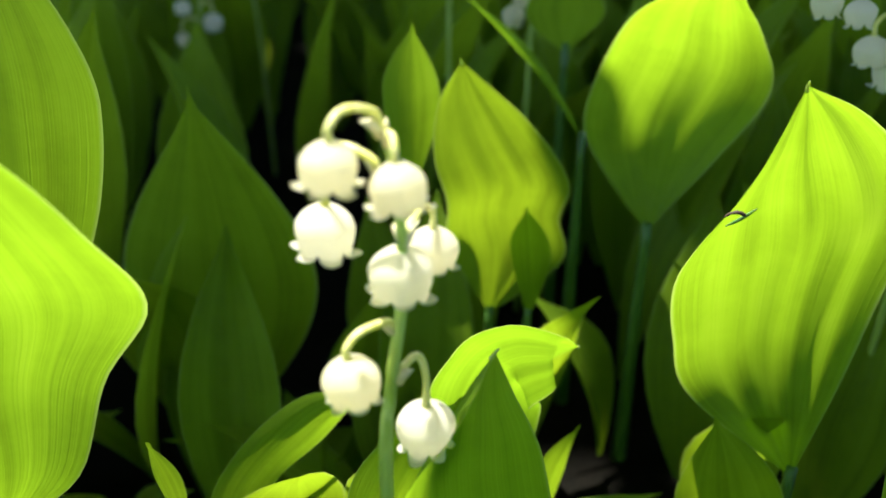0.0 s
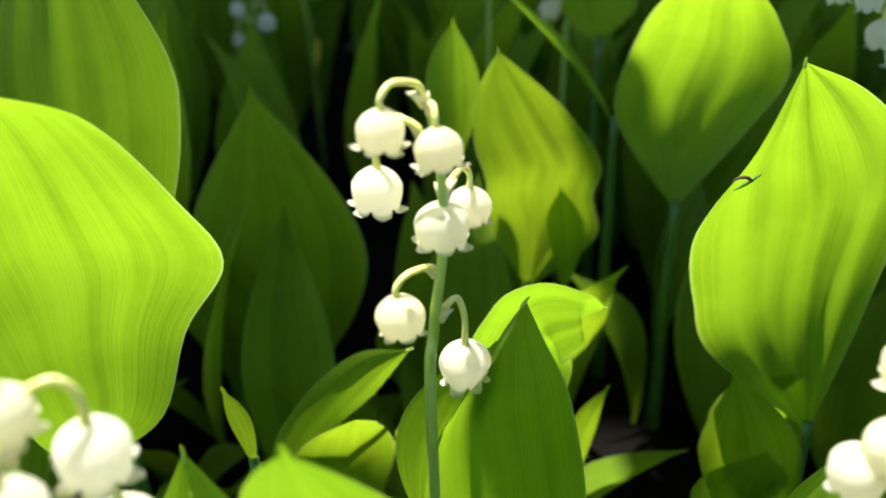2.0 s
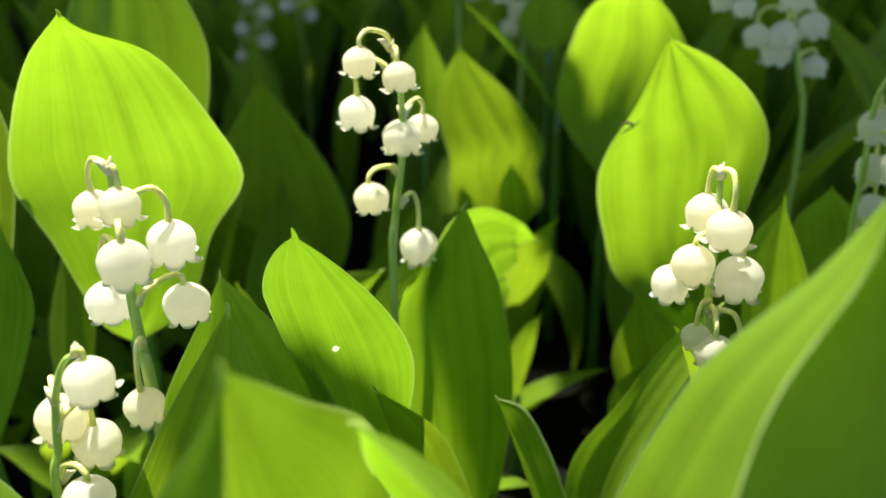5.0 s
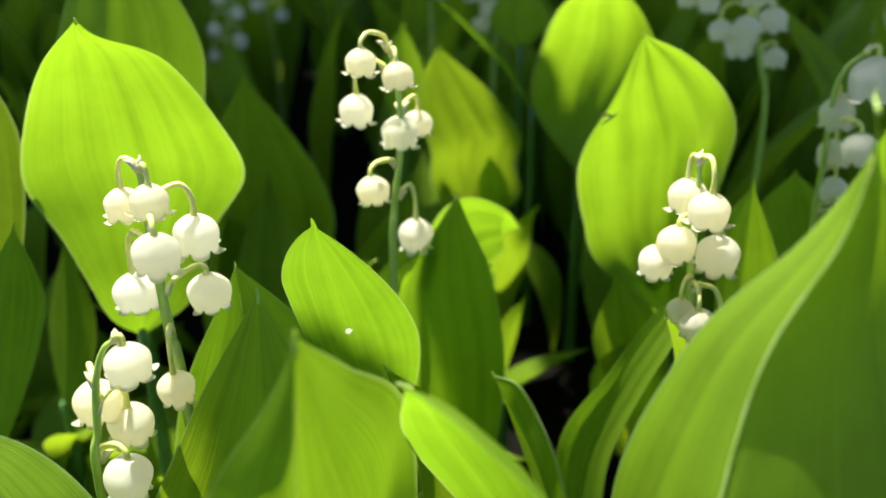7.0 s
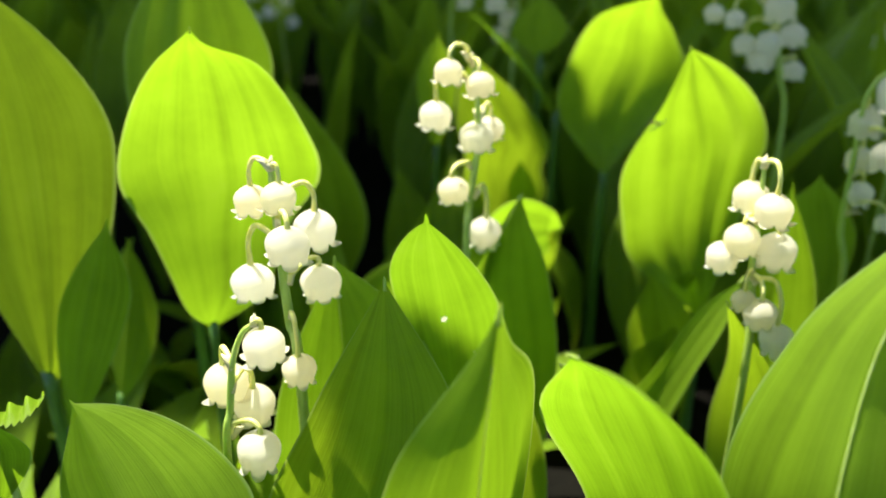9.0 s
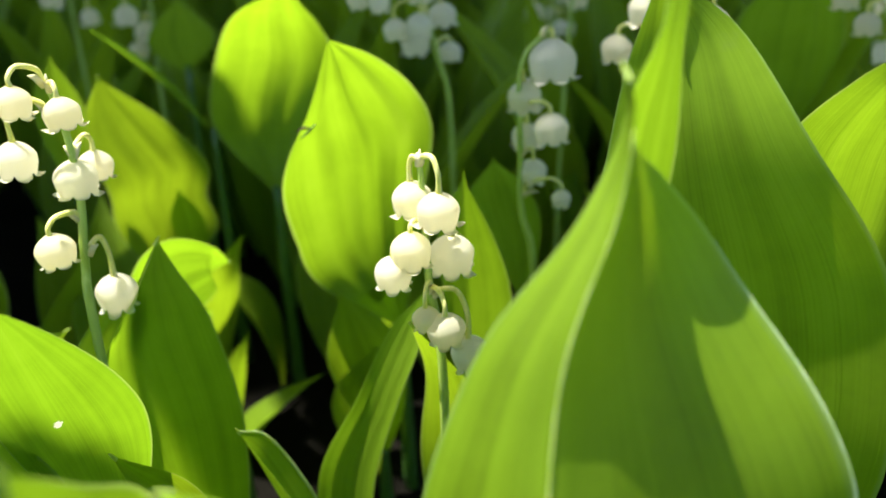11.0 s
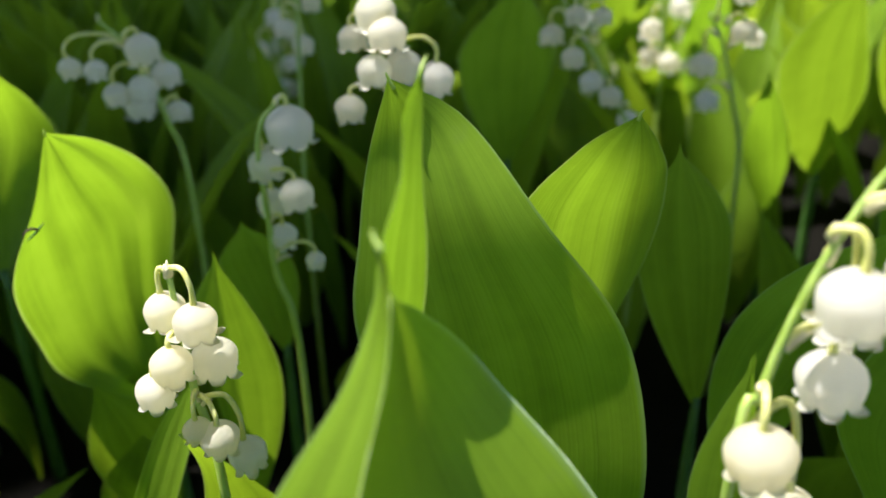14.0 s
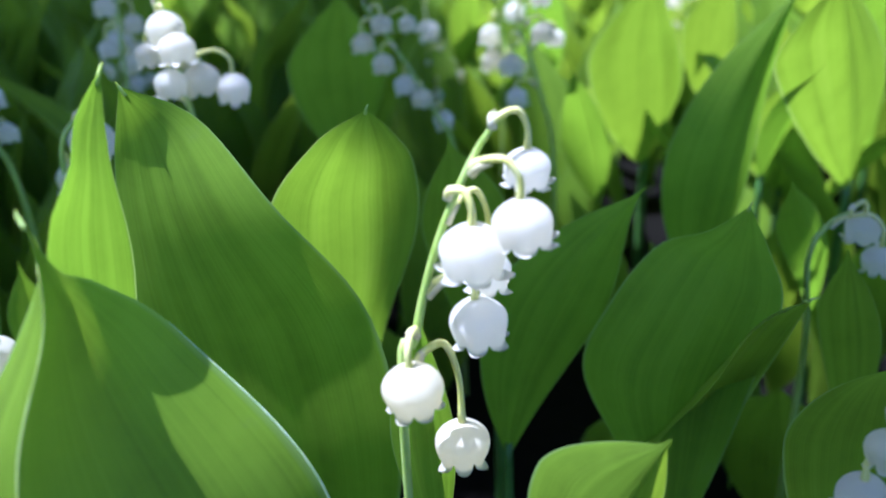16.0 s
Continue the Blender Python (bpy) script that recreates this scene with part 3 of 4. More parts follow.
leaf("dark green leaf behind a lit one", (0.2104, 0.0490, 0.0778), (0.2006, 0.0518, 0.1403), (0.1965, 0.0528, 0.1682), (0.731, -0.662, 0.168),
     0.0141, 0.69, 0.0140, 0.70, fold=10)
rail_leaf("broad dark green leaf with raised edges",
          [(0.2015, -0.0399, 0.1665), (0.1977, -0.0318, 0.1595), (0.1941, -0.0202, 0.1536), (0.1864, -0.0119, 0.1381), (0.1809, -0.0074, 0.1182), (0.1840, -0.0209, 0.0886), (0.1800, -0.0300, 0.0500)],
          [(0.2015, -0.0399, 0.1665), (0.2058, -0.0438, 0.1544), (0.2077, -0.0474, 0.1414), (0.2032, -0.0451, 0.1236), (0.1967, -0.0417, 0.1013), (0.1887, -0.0363, 0.0764), (0.1800, -0.0300, 0.0500)], bulge=-0.15)
rail_leaf("long dark leaf with a lighter rolled margin",
          [(0.1852, -0.0630, 0.1567), (0.1753, -0.0559, 0.1517), (0.1688, -0.0502, 0.1374), (0.1711, -0.0369, 0.1149), (0.1802, -0.0174, 0.0772), (0.1960, -0.0450, 0.0000)],
          [(0.1852, -0.0630, 0.1567), (0.1987, -0.0514, 0.1335), (0.2078, -0.0404, 0.1087), (0.2097, -0.0307, 0.0804), (0.2028, -0.0301, 0.0431), (0.1960, -0.0450, 0.0000)], bulge=0.25)
leaf("dark green leaf with a pale upright tip", (0.1067, -0.0582, 0.1265), (0.1127, -0.0640, 0.1482), (0.1188, -0.0699, 0.1634), (0.658, -0.634, -0.407),
     0.0142, 0.61, 0.0092, 0.63, fold=30)
leaf("rounded dark green leaf beside white bells", (0.1863, -0.0823, 0.0773), (0.1757, -0.0827, 0.1315), (0.1719, -0.0840, 0.1564), (0.725, -0.663, -0.187),
     0.0172, 0.75, 0.0175, 0.62, fold=14, ql=0.7)
leaf("tall grey-green leaf twisted in the light", (0.2921, 0.0220, 0.0843), (0.2950, 0.0192, 0.1331), (0.3137, 0.0012, 0.1968), (0.666, -0.642, -0.380),
     0.0169, 0.44, 0.0172, 0.39, fold=26)
leaf("glowing yellow-green leaf in full sun", (0.4150, 0.1235, 0.0782), (0.3897, 0.1078, 0.1343), (0.3689, 0.0919, 0.1897), (0.950, 0.003, -0.312),
     0.0327, 0.71, 0.0371, 0.25, fold=12)
leaf("narrow bright leaf with a curled tip", (0.3697, 0.0364, 0.1021), (0.3731, 0.0288, 0.1244), (0.3784, 0.0179, 0.1560), (0.933, 0.020, -0.360),
     0.0122, 0.46, 0.0129, 0.37, fold=30)
leaf("dark bluish-green leaf low in the shade", (0.1751, 0.0148, 0.0846), (0.1850, 0.0052, 0.1324), (0.2024, -0.0116, 0.1648), (0.687, -0.663, -0.298),
     0.0156, 0.52, 0.0158, 0.59, fold=14)
leaf("grey-green leaf beside a flower stalk", (0.1103, -0.0247, 0.1177), (0.1090, -0.0238, 0.1467), (0.1097, -0.0243, 0.1755), (0.806, -0.573, -0.146),
     0.0066, 0.52, 0.0067, 0.48, fold=30)
leaf("tall green leaf with one shaded margin", (-0.1443, 0.1323, 0.0773), (-0.1405, 0.1295, 0.1518), (-0.1404, 0.1284, 0.2079), (0.883, -0.344, 0.320),
     0.0376, 0.48, 0.0324, 0.68, fold=8, qr=0.85)
leaf("shaded green leaf standing low", (-0.1375, 0.1259, 0.0595), (-0.1218, 0.1193, 0.1109), (-0.1108, 0.1146, 0.1424), (0.858, -0.364, 0.363),
     0.0124, 0.50, 0.0117, 0.74, fold=8)
leaf("dark green leaf behind broader leaves", (-0.1347, 0.1660, 0.0454), (-0.1269, 0.1675, 0.0812), (-0.1246, 0.1711, 0.1112), (0.867, -0.444, 0.228),
     0.0123, 0.48, 0.0119, 0.60, fold=8)
leaf("dull grey-green leaf with ribbed surface", (-0.0738, 0.0052, 0.1027), (-0.0820, 0.0159, 0.1218), (-0.0937, 0.0268, 0.1401), (0.982, -0.125, 0.139),
     0.0160, 0.66, 0.0221, 0.35, fold=20, qr=0.8)
leaf("bright green leaf half hidden at the edge", (-0.1110, 0.0244, 0.1154), (-0.1108, 0.0237, 0.1261), (-0.1088, 0.0227, 0.1391), (0.941, -0.072, 0.332),
     0.0085, 0.30, 0.0082, 0.62, fold=14)
rail_leaf("bright narrow leaf under a bell cluster",
          [(0.0768, 0.1158, 0.1185), (0.0642, 0.1151, 0.1084), (0.0521, 0.1121, 0.0909), (0.0388, 0.1107, 0.0688), (0.0379, 0.1032, 0.0368), (0.0420, 0.0930, 0.0000)],
          [(0.0768, 0.1158, 0.1185), (0.0712, 0.1102, 0.1051), (0.0616, 0.1069, 0.0879), (0.0525, 0.1042, 0.0645), (0.0494, 0.0985, 0.0339), (0.0420, 0.0930, 0.0000)], bulge=0.2)
rail_leaf("folded bright leaf with a dark cast shadow",
          [(0.0569, 0.0771, 0.1314), (0.0638, 0.0881, 0.1089), (0.0634, 0.0935, 0.0798), (0.0653, 0.0860, 0.0420), (0.0670, 0.0730, 0.0000)],
          [(0.0569, 0.0771, 0.1314), (0.0739, 0.0752, 0.1077), (0.0883, 0.0707, 0.0815), (0.0819, 0.0709, 0.0432), (0.0670, 0.0730, 0.0000)], bulge=0.3, crease=1.3)
leaf("narrow green leaf bent aside", (-0.0540, 0.1392, 0.0887), (-0.0564, 0.1392, 0.1028), (-0.0589, 0.1392, 0.1126), (1.000, 0.000, -0.000),
     0.0028, 0.61, 0.0028, 0.56, fold=25)
rail_leaf("shaded green leaf pointing sideways",
          [(-0.0190, 0.1718, 0.1003), (-0.0344, 0.1736, 0.0975), (-0.0499, 0.1703, 0.0838), (-0.0586, 0.1675, 0.0652), (-0.0520, 0.1650, 0.0400)],
          [(-0.0190, 0.1718, 0.1003), (-0.0293, 0.1734, 0.0852), (-0.0419, 0.1732, 0.0721), (-0.0496, 0.1702, 0.0573), (-0.0520, 0.1650, 0.0400)], bulge=-0.25)
leaf("thin folded leaf far in the shade", (0.0485, 0.2944, 0.1161), (0.0250, 0.2944, 0.1500), (0.0066, 0.2944, 0.1665), (0.915, 0.000, -0.404),
     0.0018, 0.69, 0.0019, 0.56, fold=30)
leaf("bright leaf glowing far behind", (0.0478, 0.3471, 0.1334), (0.0474, 0.3471, 0.1488), (0.0477, 0.3471, 0.1677), (1.000, 0.000, 0.000),
     0.0157, 0.45, 0.0157, 0.45, fold=12)
leaf("green leaf behind white bells in shade", (-0.0102, 0.2762, 0.1070), (-0.0102, 0.2762, 0.1404), (-0.0094, 0.2762, 0.1619), (0.981, 0.000, -0.194),
     0.0094, 0.64, 0.0095, 0.58, fold=12)
leaf("green leaf under a backlit one", (0.0767, 0.1702, 0.0227), (0.0733, 0.1704, 0.0651), (0.0648, 0.1708, 0.0943), (0.999, -0.052, 0.007),
     0.0139, 0.63, 0.0139, 0.55, fold=12)
leaf("bright upright leaf in sun", (0.3933, 0.0078, 0.0982), (0.3402, -0.0064, 0.1588), (0.2959, -0.0171, 0.2056), (0.960, -0.009, -0.281),
     0.0258, 0.84, 0.0342, 0.21, fold=14)
leaf("deep green leaf in the middle distance", (0.2828, 0.2105, 0.0977), (0.2733, 0.1946, 0.1496), (0.2655, 0.1819, 0.1910), (0.964, -0.015, -0.264),
     0.0261, 0.68, 0.0289, 0.43, fold=14)
leaf("glowing leaf leaning into the sun", (0.4491, 0.1004, 0.1015), (0.4187, 0.0864, 0.1512), (0.4067, 0.0748, 0.1876), (0.957, -0.028, -0.287),
     0.0205, 0.74, 0.0211, 0.41, fold=14)
leaf("bright green leaf lit through", (0.4120, 0.0460, 0.0835), (0.3888, 0.0353, 0.1214), (0.3812, 0.0256, 0.1507), (0.953, -0.022, -0.303),
     0.0219, 0.77, 0.0218, 0.32, fold=14)
leaf("yellow-green leaf catching the sun", (0.5165, 0.0428, 0.0738), (0.4478, 0.0268, 0.1436), (0.4340, 0.0138, 0.1841), (0.951, -0.020, -0.308),
     0.0346, 0.86, 0.0328, 0.37, fold=14)
leaf("pale green leaf in the sunny patch", (0.3531, -0.0000, 0.0546), (0.3042, -0.0139, 0.1110), (0.2640, -0.0223, 0.1489), (0.904, 0.030, -0.426),
     0.0096, 0.77, 0.0123, 0.36, fold=18)
leaf("sunny leaf with a soft outline", (0.3752, 0.1247, 0.0683), (0.3517, 0.1134, 0.1082), (0.3197, 0.1006, 0.1550), (0.962, -0.034, -0.273),
     0.0136, 0.59, 0.0148, 0.31, fold=14)
leaf("bright leaf standing in the glade", (0.4577, 0.2275, 0.0787), (0.4425, 0.2098, 0.1327), (0.4306, 0.1956, 0.1758), (0.963, -0.037, -0.266),
     0.0182, 0.65, 0.0192, 0.46, fold=14)
leaf("slender bright leaf in far sun", (0.4585, 0.2931, 0.0760), (0.4426, 0.2743, 0.1334), (0.4364, 0.2610, 0.1718), (0.956, -0.027, -0.292),
     0.0141, 0.67, 0.0145, 0.53, fold=14)
leaf("shaded green leaf beside a bright one", (0.2559, -0.0522, 0.0690), (0.2434, -0.0525, 0.1190), (0.2352, -0.0511, 0.1459), (0.699, -0.567, -0.435),
     0.0087, 0.74, 0.0090, 0.56, fold=14)

# ---- flower spikes ----
spike("white bell flowers on an upright pale green stalk", [(-0.0090, 0.1127, 0.0000), (-0.0090, 0.1087, 0.1246), (-0.0081, 0.1109, 0.1456), (-0.0063, 0.1123, 0.1590), (-0.0058, 0.1133, 0.1680), (-0.0063, 0.1143, 0.1782), (-0.0074, 0.1150, 0.1845), (-0.0080, 0.1152, 0.1863)],
      [((-0.0143, 0.1056, 0.1856), 0.0077, (-0.0084, 0.1152, 0.1869)),
       ((-0.0063, 0.1087, 0.1814), 0.0079, (-0.0075, 0.1151, 0.1856)),
       ((-0.0172, 0.1183, 0.1703), 0.0090, (-0.0091, 0.1147, 0.1815)),
       ((-0.0061, 0.1138, 0.1653), 0.0095, (-0.0059, 0.1136, 0.1715)),
       ((-0.0015, 0.1222, 0.1650), 0.0080, (-0.0058, 0.1135, 0.1706)),
       ((-0.0135, 0.1044, 0.1531), 0.0087, (-0.0074, 0.1121, 0.1572)),
       ((-0.0027, 0.1158, 0.1354), 0.0099, (-0.0069, 0.1112, 0.1486))])
spike("white bell flowers crowded before a bright leaf", [(-0.0510, 0.0545, 0.0000), (-0.0510, 0.0505, 0.1238), (-0.0529, 0.0531, 0.1418), (-0.0538, 0.0545, 0.1511), (-0.0545, 0.0560, 0.1615), (-0.0551, 0.0576, 0.1728), (-0.0553, 0.0582, 0.1772)],
      [((-0.0602, 0.0596, 0.1688), 0.0077, (-0.0554, 0.0582, 0.1769)),
       ((-0.0536, 0.0564, 0.1706), 0.0078, (-0.0551, 0.0581, 0.1767)),
       ((-0.0468, 0.0608, 0.1613), 0.0096, (-0.0530, 0.0572, 0.1706)),
       ((-0.0514, 0.0484, 0.1626), 0.0095, (-0.0544, 0.0563, 0.1640)),
       ((-0.0625, 0.0639, 0.1465), 0.0100, (-0.0540, 0.0556, 0.1589)),
       ((-0.0467, 0.0631, 0.1466), 0.0095, (-0.0528, 0.0544, 0.1511)),
       ((-0.0504, 0.0435, 0.1352), 0.0076, (-0.0527, 0.0533, 0.1432))], thick=0.0012)
spike("translucent white bells on a thin arching stalk", [(-0.0661, 0.0390, 0.0000), (-0.0661, 0.0350, 0.1109), (-0.0645, 0.0363, 0.1309), (-0.0631, 0.0370, 0.1417), (-0.0607, 0.0373, 0.1482), (-0.0583, 0.0374, 0.1503)],
      [((-0.0566, 0.0369, 0.1454), 0.0091, (-0.0583, 0.0374, 0.1503)),
       ((-0.0667, 0.0431, 0.1329), 0.0096, (-0.0633, 0.0369, 0.1404)),
       ((-0.0608, 0.0434, 0.1266), 0.0095, (-0.0640, 0.0366, 0.1350)),
       ((-0.0580, 0.0319, 0.1227), 0.0096, (-0.0649, 0.0359, 0.1239))], thick=0.0009)
spike("cream-white bells clustered above small buds", [(0.0629, 0.0774, 0.0000), (0.0629, 0.0734, 0.1050), (0.0631, 0.0759, 0.1280), (0.0620, 0.0772, 0.1405), (0.0621, 0.0782, 0.1496), (0.0622, 0.0794, 0.1613), (0.0621, 0.0802, 0.1685)],
      [((0.0605, 0.0821, 0.1592), 0.0091, (0.0620, 0.0801, 0.1678)),
       ((0.0633, 0.0726, 0.1591), 0.0093, (0.0623, 0.0801, 0.1682)),
       ((0.0574, 0.0750, 0.1505), 0.0090, (0.0619, 0.0787, 0.1540)),
       ((0.0684, 0.0789, 0.1455), 0.0101, (0.0620, 0.0788, 0.1555)),
       ((0.0534, 0.0756, 0.1454), 0.0085, (0.0619, 0.0779, 0.1466)),
       ((0.0617, 0.0680, 0.1330), 0.0084, (0.0622, 0.0770, 0.1386)),
       ((0.0680, 0.0703, 0.1244), 0.0089, (0.0624, 0.0769, 0.1374)),
       ((0.0585, 0.0712, 0.1352), 0.0062, (0.0622, 0.0770, 0.1400))])
spike("white bells in half shade on a bent stalk", [(0.1239, 0.1469, 0.0000), (0.1239, 0.1429, 0.0956), (0.1204, 0.1454, 0.1219), (0.1202, 0.1456, 0.1424), (0.1199, 0.1458, 0.1632), (0.1216, 0.1446, 0.1721), (0.1253, 0.1419, 0.1772)],
      [((0.1296, 0.1432, 0.1691), 0.0142, (0.1253, 0.1419, 0.1772)),
       ((0.1226, 0.1481, 0.1578), 0.0105, (0.1200, 0.1457, 0.1648)),
       ((0.1249, 0.1502, 0.1443), 0.0095, (0.1206, 0.1453, 0.1546)),
       ((0.1258, 0.1373, 0.1502), 0.0104, (0.1207, 0.1452, 0.1555)),
       ((0.1244, 0.1452, 0.1343), 0.0089, (0.1204, 0.1454, 0.1405)),
       ((0.1289, 0.1351, 0.1279), 0.0061, (0.1209, 0.1451, 0.1276))])
spike("pale bells hanging deep in shade", [(0.1326, 0.2336, 0.0000), (0.1326, 0.2296, 0.1239), (0.1283, 0.2298, 0.1524), (0.1234, 0.2301, 0.1704), (0.1171, 0.2304, 0.1835), (0.1105, 0.2308, 0.1919)],
      [((0.1217, 0.2267, 0.1804), 0.0121, (0.1178, 0.2304, 0.1835)),
       ((0.1314, 0.2321, 0.1688), 0.0103, (0.1236, 0.2301, 0.1704)),
       ((0.1204, 0.2268, 0.1668), 0.0101, (0.1241, 0.2301, 0.1704)),
       ((0.1203, 0.2338, 0.1589), 0.0109, (0.1255, 0.2300, 0.1638)),
       ((0.1344, 0.2330, 0.1538), 0.0091, (0.1274, 0.2299, 0.1570)),
       ((0.1118, 0.2316, 0.1652), 0.0094, (0.1231, 0.2301, 0.1726)),
       ((0.1049, 0.2276, 0.1762), 0.0079, (0.1181, 0.2304, 0.1813)),
       ((0.0981, 0.2331, 0.1774), 0.0079, (0.1165, 0.2305, 0.1835))])
spike("tiny pale bells on a thin far stalk", [(0.0353, 0.3687, 0.0000), (0.0353, 0.3647, 0.1150), (0.0366, 0.3644, 0.1482), (0.0375, 0.3643, 0.1657), (0.0398, 0.3638, 0.1853)],
      [((0.0258, 0.3629, 0.1594), 0.0111, (0.0378, 0.3642, 0.1685)),
       ((0.0335, 0.3686, 0.1501), 0.0113, (0.0371, 0.3643, 0.1570)),
       ((0.0401, 0.3638, 0.1727), 0.0145, (0.0395, 0.3639, 0.1825)),
       ((0.0290, 0.3694, 0.1419), 0.0090, (0.0366, 0.3644, 0.1482))])
spike("small bells far away in the shade", [(0.0025, 0.3873, 0.0000), (0.0025, 0.3833, 0.1287), (0.0026, 0.3833, 0.1561), (0.0027, 0.3833, 0.1824)],
      [((0.0096, 0.3821, 0.1574), 0.0090, (0.0034, 0.3832, 0.1679)),
       ((-0.0047, 0.3815, 0.1686), 0.0119, (0.0029, 0.3833, 0.1795))])
spike("white bells on a leaning stalk with papery bracts", [(0.1012, -0.0233, 0.0000), (0.1012, -0.0273, 0.1553), (0.1045, -0.0287, 0.1728), (0.1075, -0.0304, 0.1850), (0.1104, -0.0323, 0.1941), (0.1138, -0.0347, 0.2025), (0.1161, -0.0365, 0.2070), (0.1171, -0.0374, 0.2085)],
      [((0.1219, -0.0400, 0.2005), 0.0076, (0.1169, -0.0372, 0.2085)),
       ((0.1163, -0.0429, 0.1935), 0.0096, (0.1138, -0.0349, 0.2016)),
       ((0.1106, -0.0377, 0.1893), 0.0106, (0.1108, -0.0324, 0.1976)),
       ((0.1207, -0.0318, 0.1803), 0.0081, (0.1103, -0.0323, 0.1936)),
       ((0.1146, -0.0335, 0.1732), 0.0102, (0.1068, -0.0301, 0.1810)),
       ((0.0989, -0.0329, 0.1673), 0.0101, (0.1048, -0.0289, 0.1739)),
       ((0.1108, -0.0322, 0.1492), 0.0100, (0.1043, -0.0289, 0.1685))], thick=0.0008)
spike("bright white bells heaped on a far spike", [(0.1583, 0.1347, 0.0000), (0.1583, 0.1307, 0.1481), (0.1584, 0.1306, 0.1713), (0.1570, 0.1319, 0.1895), (0.1554, 0.1333, 0.2033), (0.1544, 0.1342, 0.2070)],
      [((0.1544, 0.1295, 0.2003), 0.0118, (0.1549, 0.1338, 0.2050)),
       ((0.1526, 0.1404, 0.1915), 0.0088, (0.1562, 0.1326, 0.1965)),
       ((0.1542, 0.1243, 0.1947), 0.0111, (0.1569, 0.1319, 0.1964)),
       ((0.1532, 0.1305, 0.1834), 0.0104, (0.1571, 0.1318, 0.1877)),
       ((0.1638, 0.1305, 0.1820), 0.0121, (0.1575, 0.1314, 0.1894)),
       ((0.1714, 0.1238, 0.1785), 0.0111, (0.1579, 0.1311, 0.1876)),
       ((0.1494, 0.1386, 0.1708), 0.0097, (0.1584, 0.1307, 0.1750))])
spike("blurred pale bells on an arching far stalk", [(0.2719, 0.1285, 0.0000), (0.2719, 0.1245, 0.1180), (0.2662, 0.1295, 0.1451), (0.2592, 0.1357, 0.1638), (0.2517, 0.1423, 0.1818), (0.2477, 0.1458, 0.1905)],
      [((0.2500, 0.1392, 0.1825), 0.0085, (0.2493, 0.1444, 0.1883)),
       ((0.2485, 0.1498, 0.1743), 0.0092, (0.2517, 0.1423, 0.1818)),
       ((0.2492, 0.1398, 0.1674), 0.0087, (0.2558, 0.1387, 0.1729)),
       ((0.2598, 0.1351, 0.1814), 0.0073, (0.2534, 0.1409, 0.1817)),
       ((0.2602, 0.1395, 0.1561), 0.0094, (0.2592, 0.1357, 0.1638)),
       ((0.2604, 0.1300, 0.1520), 0.0089, (0.2618, 0.1334, 0.1569)),
       ((0.2711, 0.1298, 0.1402), 0.0087, (0.2661, 0.1296, 0.1463))])
spike("faint bells in bright far foliage", [(0.4112, 0.2255, 0.0000), (0.4112, 0.2215, 0.0703), (0.4126, 0.2203, 0.1193), (0.4111, 0.2217, 0.1523), (0.4071, 0.2256, 0.1716)],
      [((0.4110, 0.2267, 0.1382), 0.0126, (0.4120, 0.2208, 0.1490)),
       ((0.4105, 0.2271, 0.1233), 0.0127, (0.4126, 0.2202, 0.1293)),
       ((0.4124, 0.2156, 0.1216), 0.0119, (0.4128, 0.2200, 0.1276)),
       ((0.3818, 0.2499, 0.1439), 0.0131, (0.4091, 0.2236, 0.1620)),
       ((0.4186, 0.2144, 0.1515), 0.0117, (0.4108, 0.2219, 0.1587))])
spike("pale bells dangling before sunlit leaves", [(0.3155, 0.1110, 0.0000), (0.3155, 0.1070, 0.1099), (0.3117, 0.1103, 0.1431), (0.3069, 0.1146, 0.1670), (0.3030, 0.1180, 0.1763)],
      [((0.3051, 0.1208, 0.1569), 0.0107, (0.3051, 0.1162, 0.1694)),
       ((0.3097, 0.1074, 0.1710), 0.0099, (0.3074, 0.1142, 0.1738)),
       ((0.3008, 0.1153, 0.1446), 0.0093, (0.3105, 0.1114, 0.1480)),
       ((0.3193, 0.1083, 0.1668), 0.0083, (0.3087, 0.1129, 0.1646)),
       ((0.3096, 0.1075, 0.1855), 0.0089, (0.3048, 0.1165, 0.1751))])
spike("small bell cluster at the sunny side", [(0.2548, -0.0316, 0.0000), (0.2548, -0.0356, 0.0956), (0.2533, -0.0342, 0.1305), (0.2571, -0.0378, 0.1417), (0.2614, -0.0420, 0.1447)],
      [((0.2677, -0.0433, 0.1380), 0.0101, (0.2609, -0.0415, 0.1444)),
       ((0.2646, -0.0499, 0.1307), 0.0090, (0.2572, -0.0379, 0.1408))])
spike("creamy bells low beside a rounded leaf", [(0.1504, -0.0933, 0.0000), (0.1504, -0.0973, 0.1315), (0.1478, -0.0948, 0.1490), (0.1465, -0.0935, 0.1582), (0.1457, -0.0927, 0.1627)],
      [((0.1437, -0.0908, 0.1471), 0.0085, (0.1468, -0.0938, 0.1559)),
       ((0.1458, -0.0928, 0.1566), 0.0072, (0.1458, -0.0928, 0.1624))])


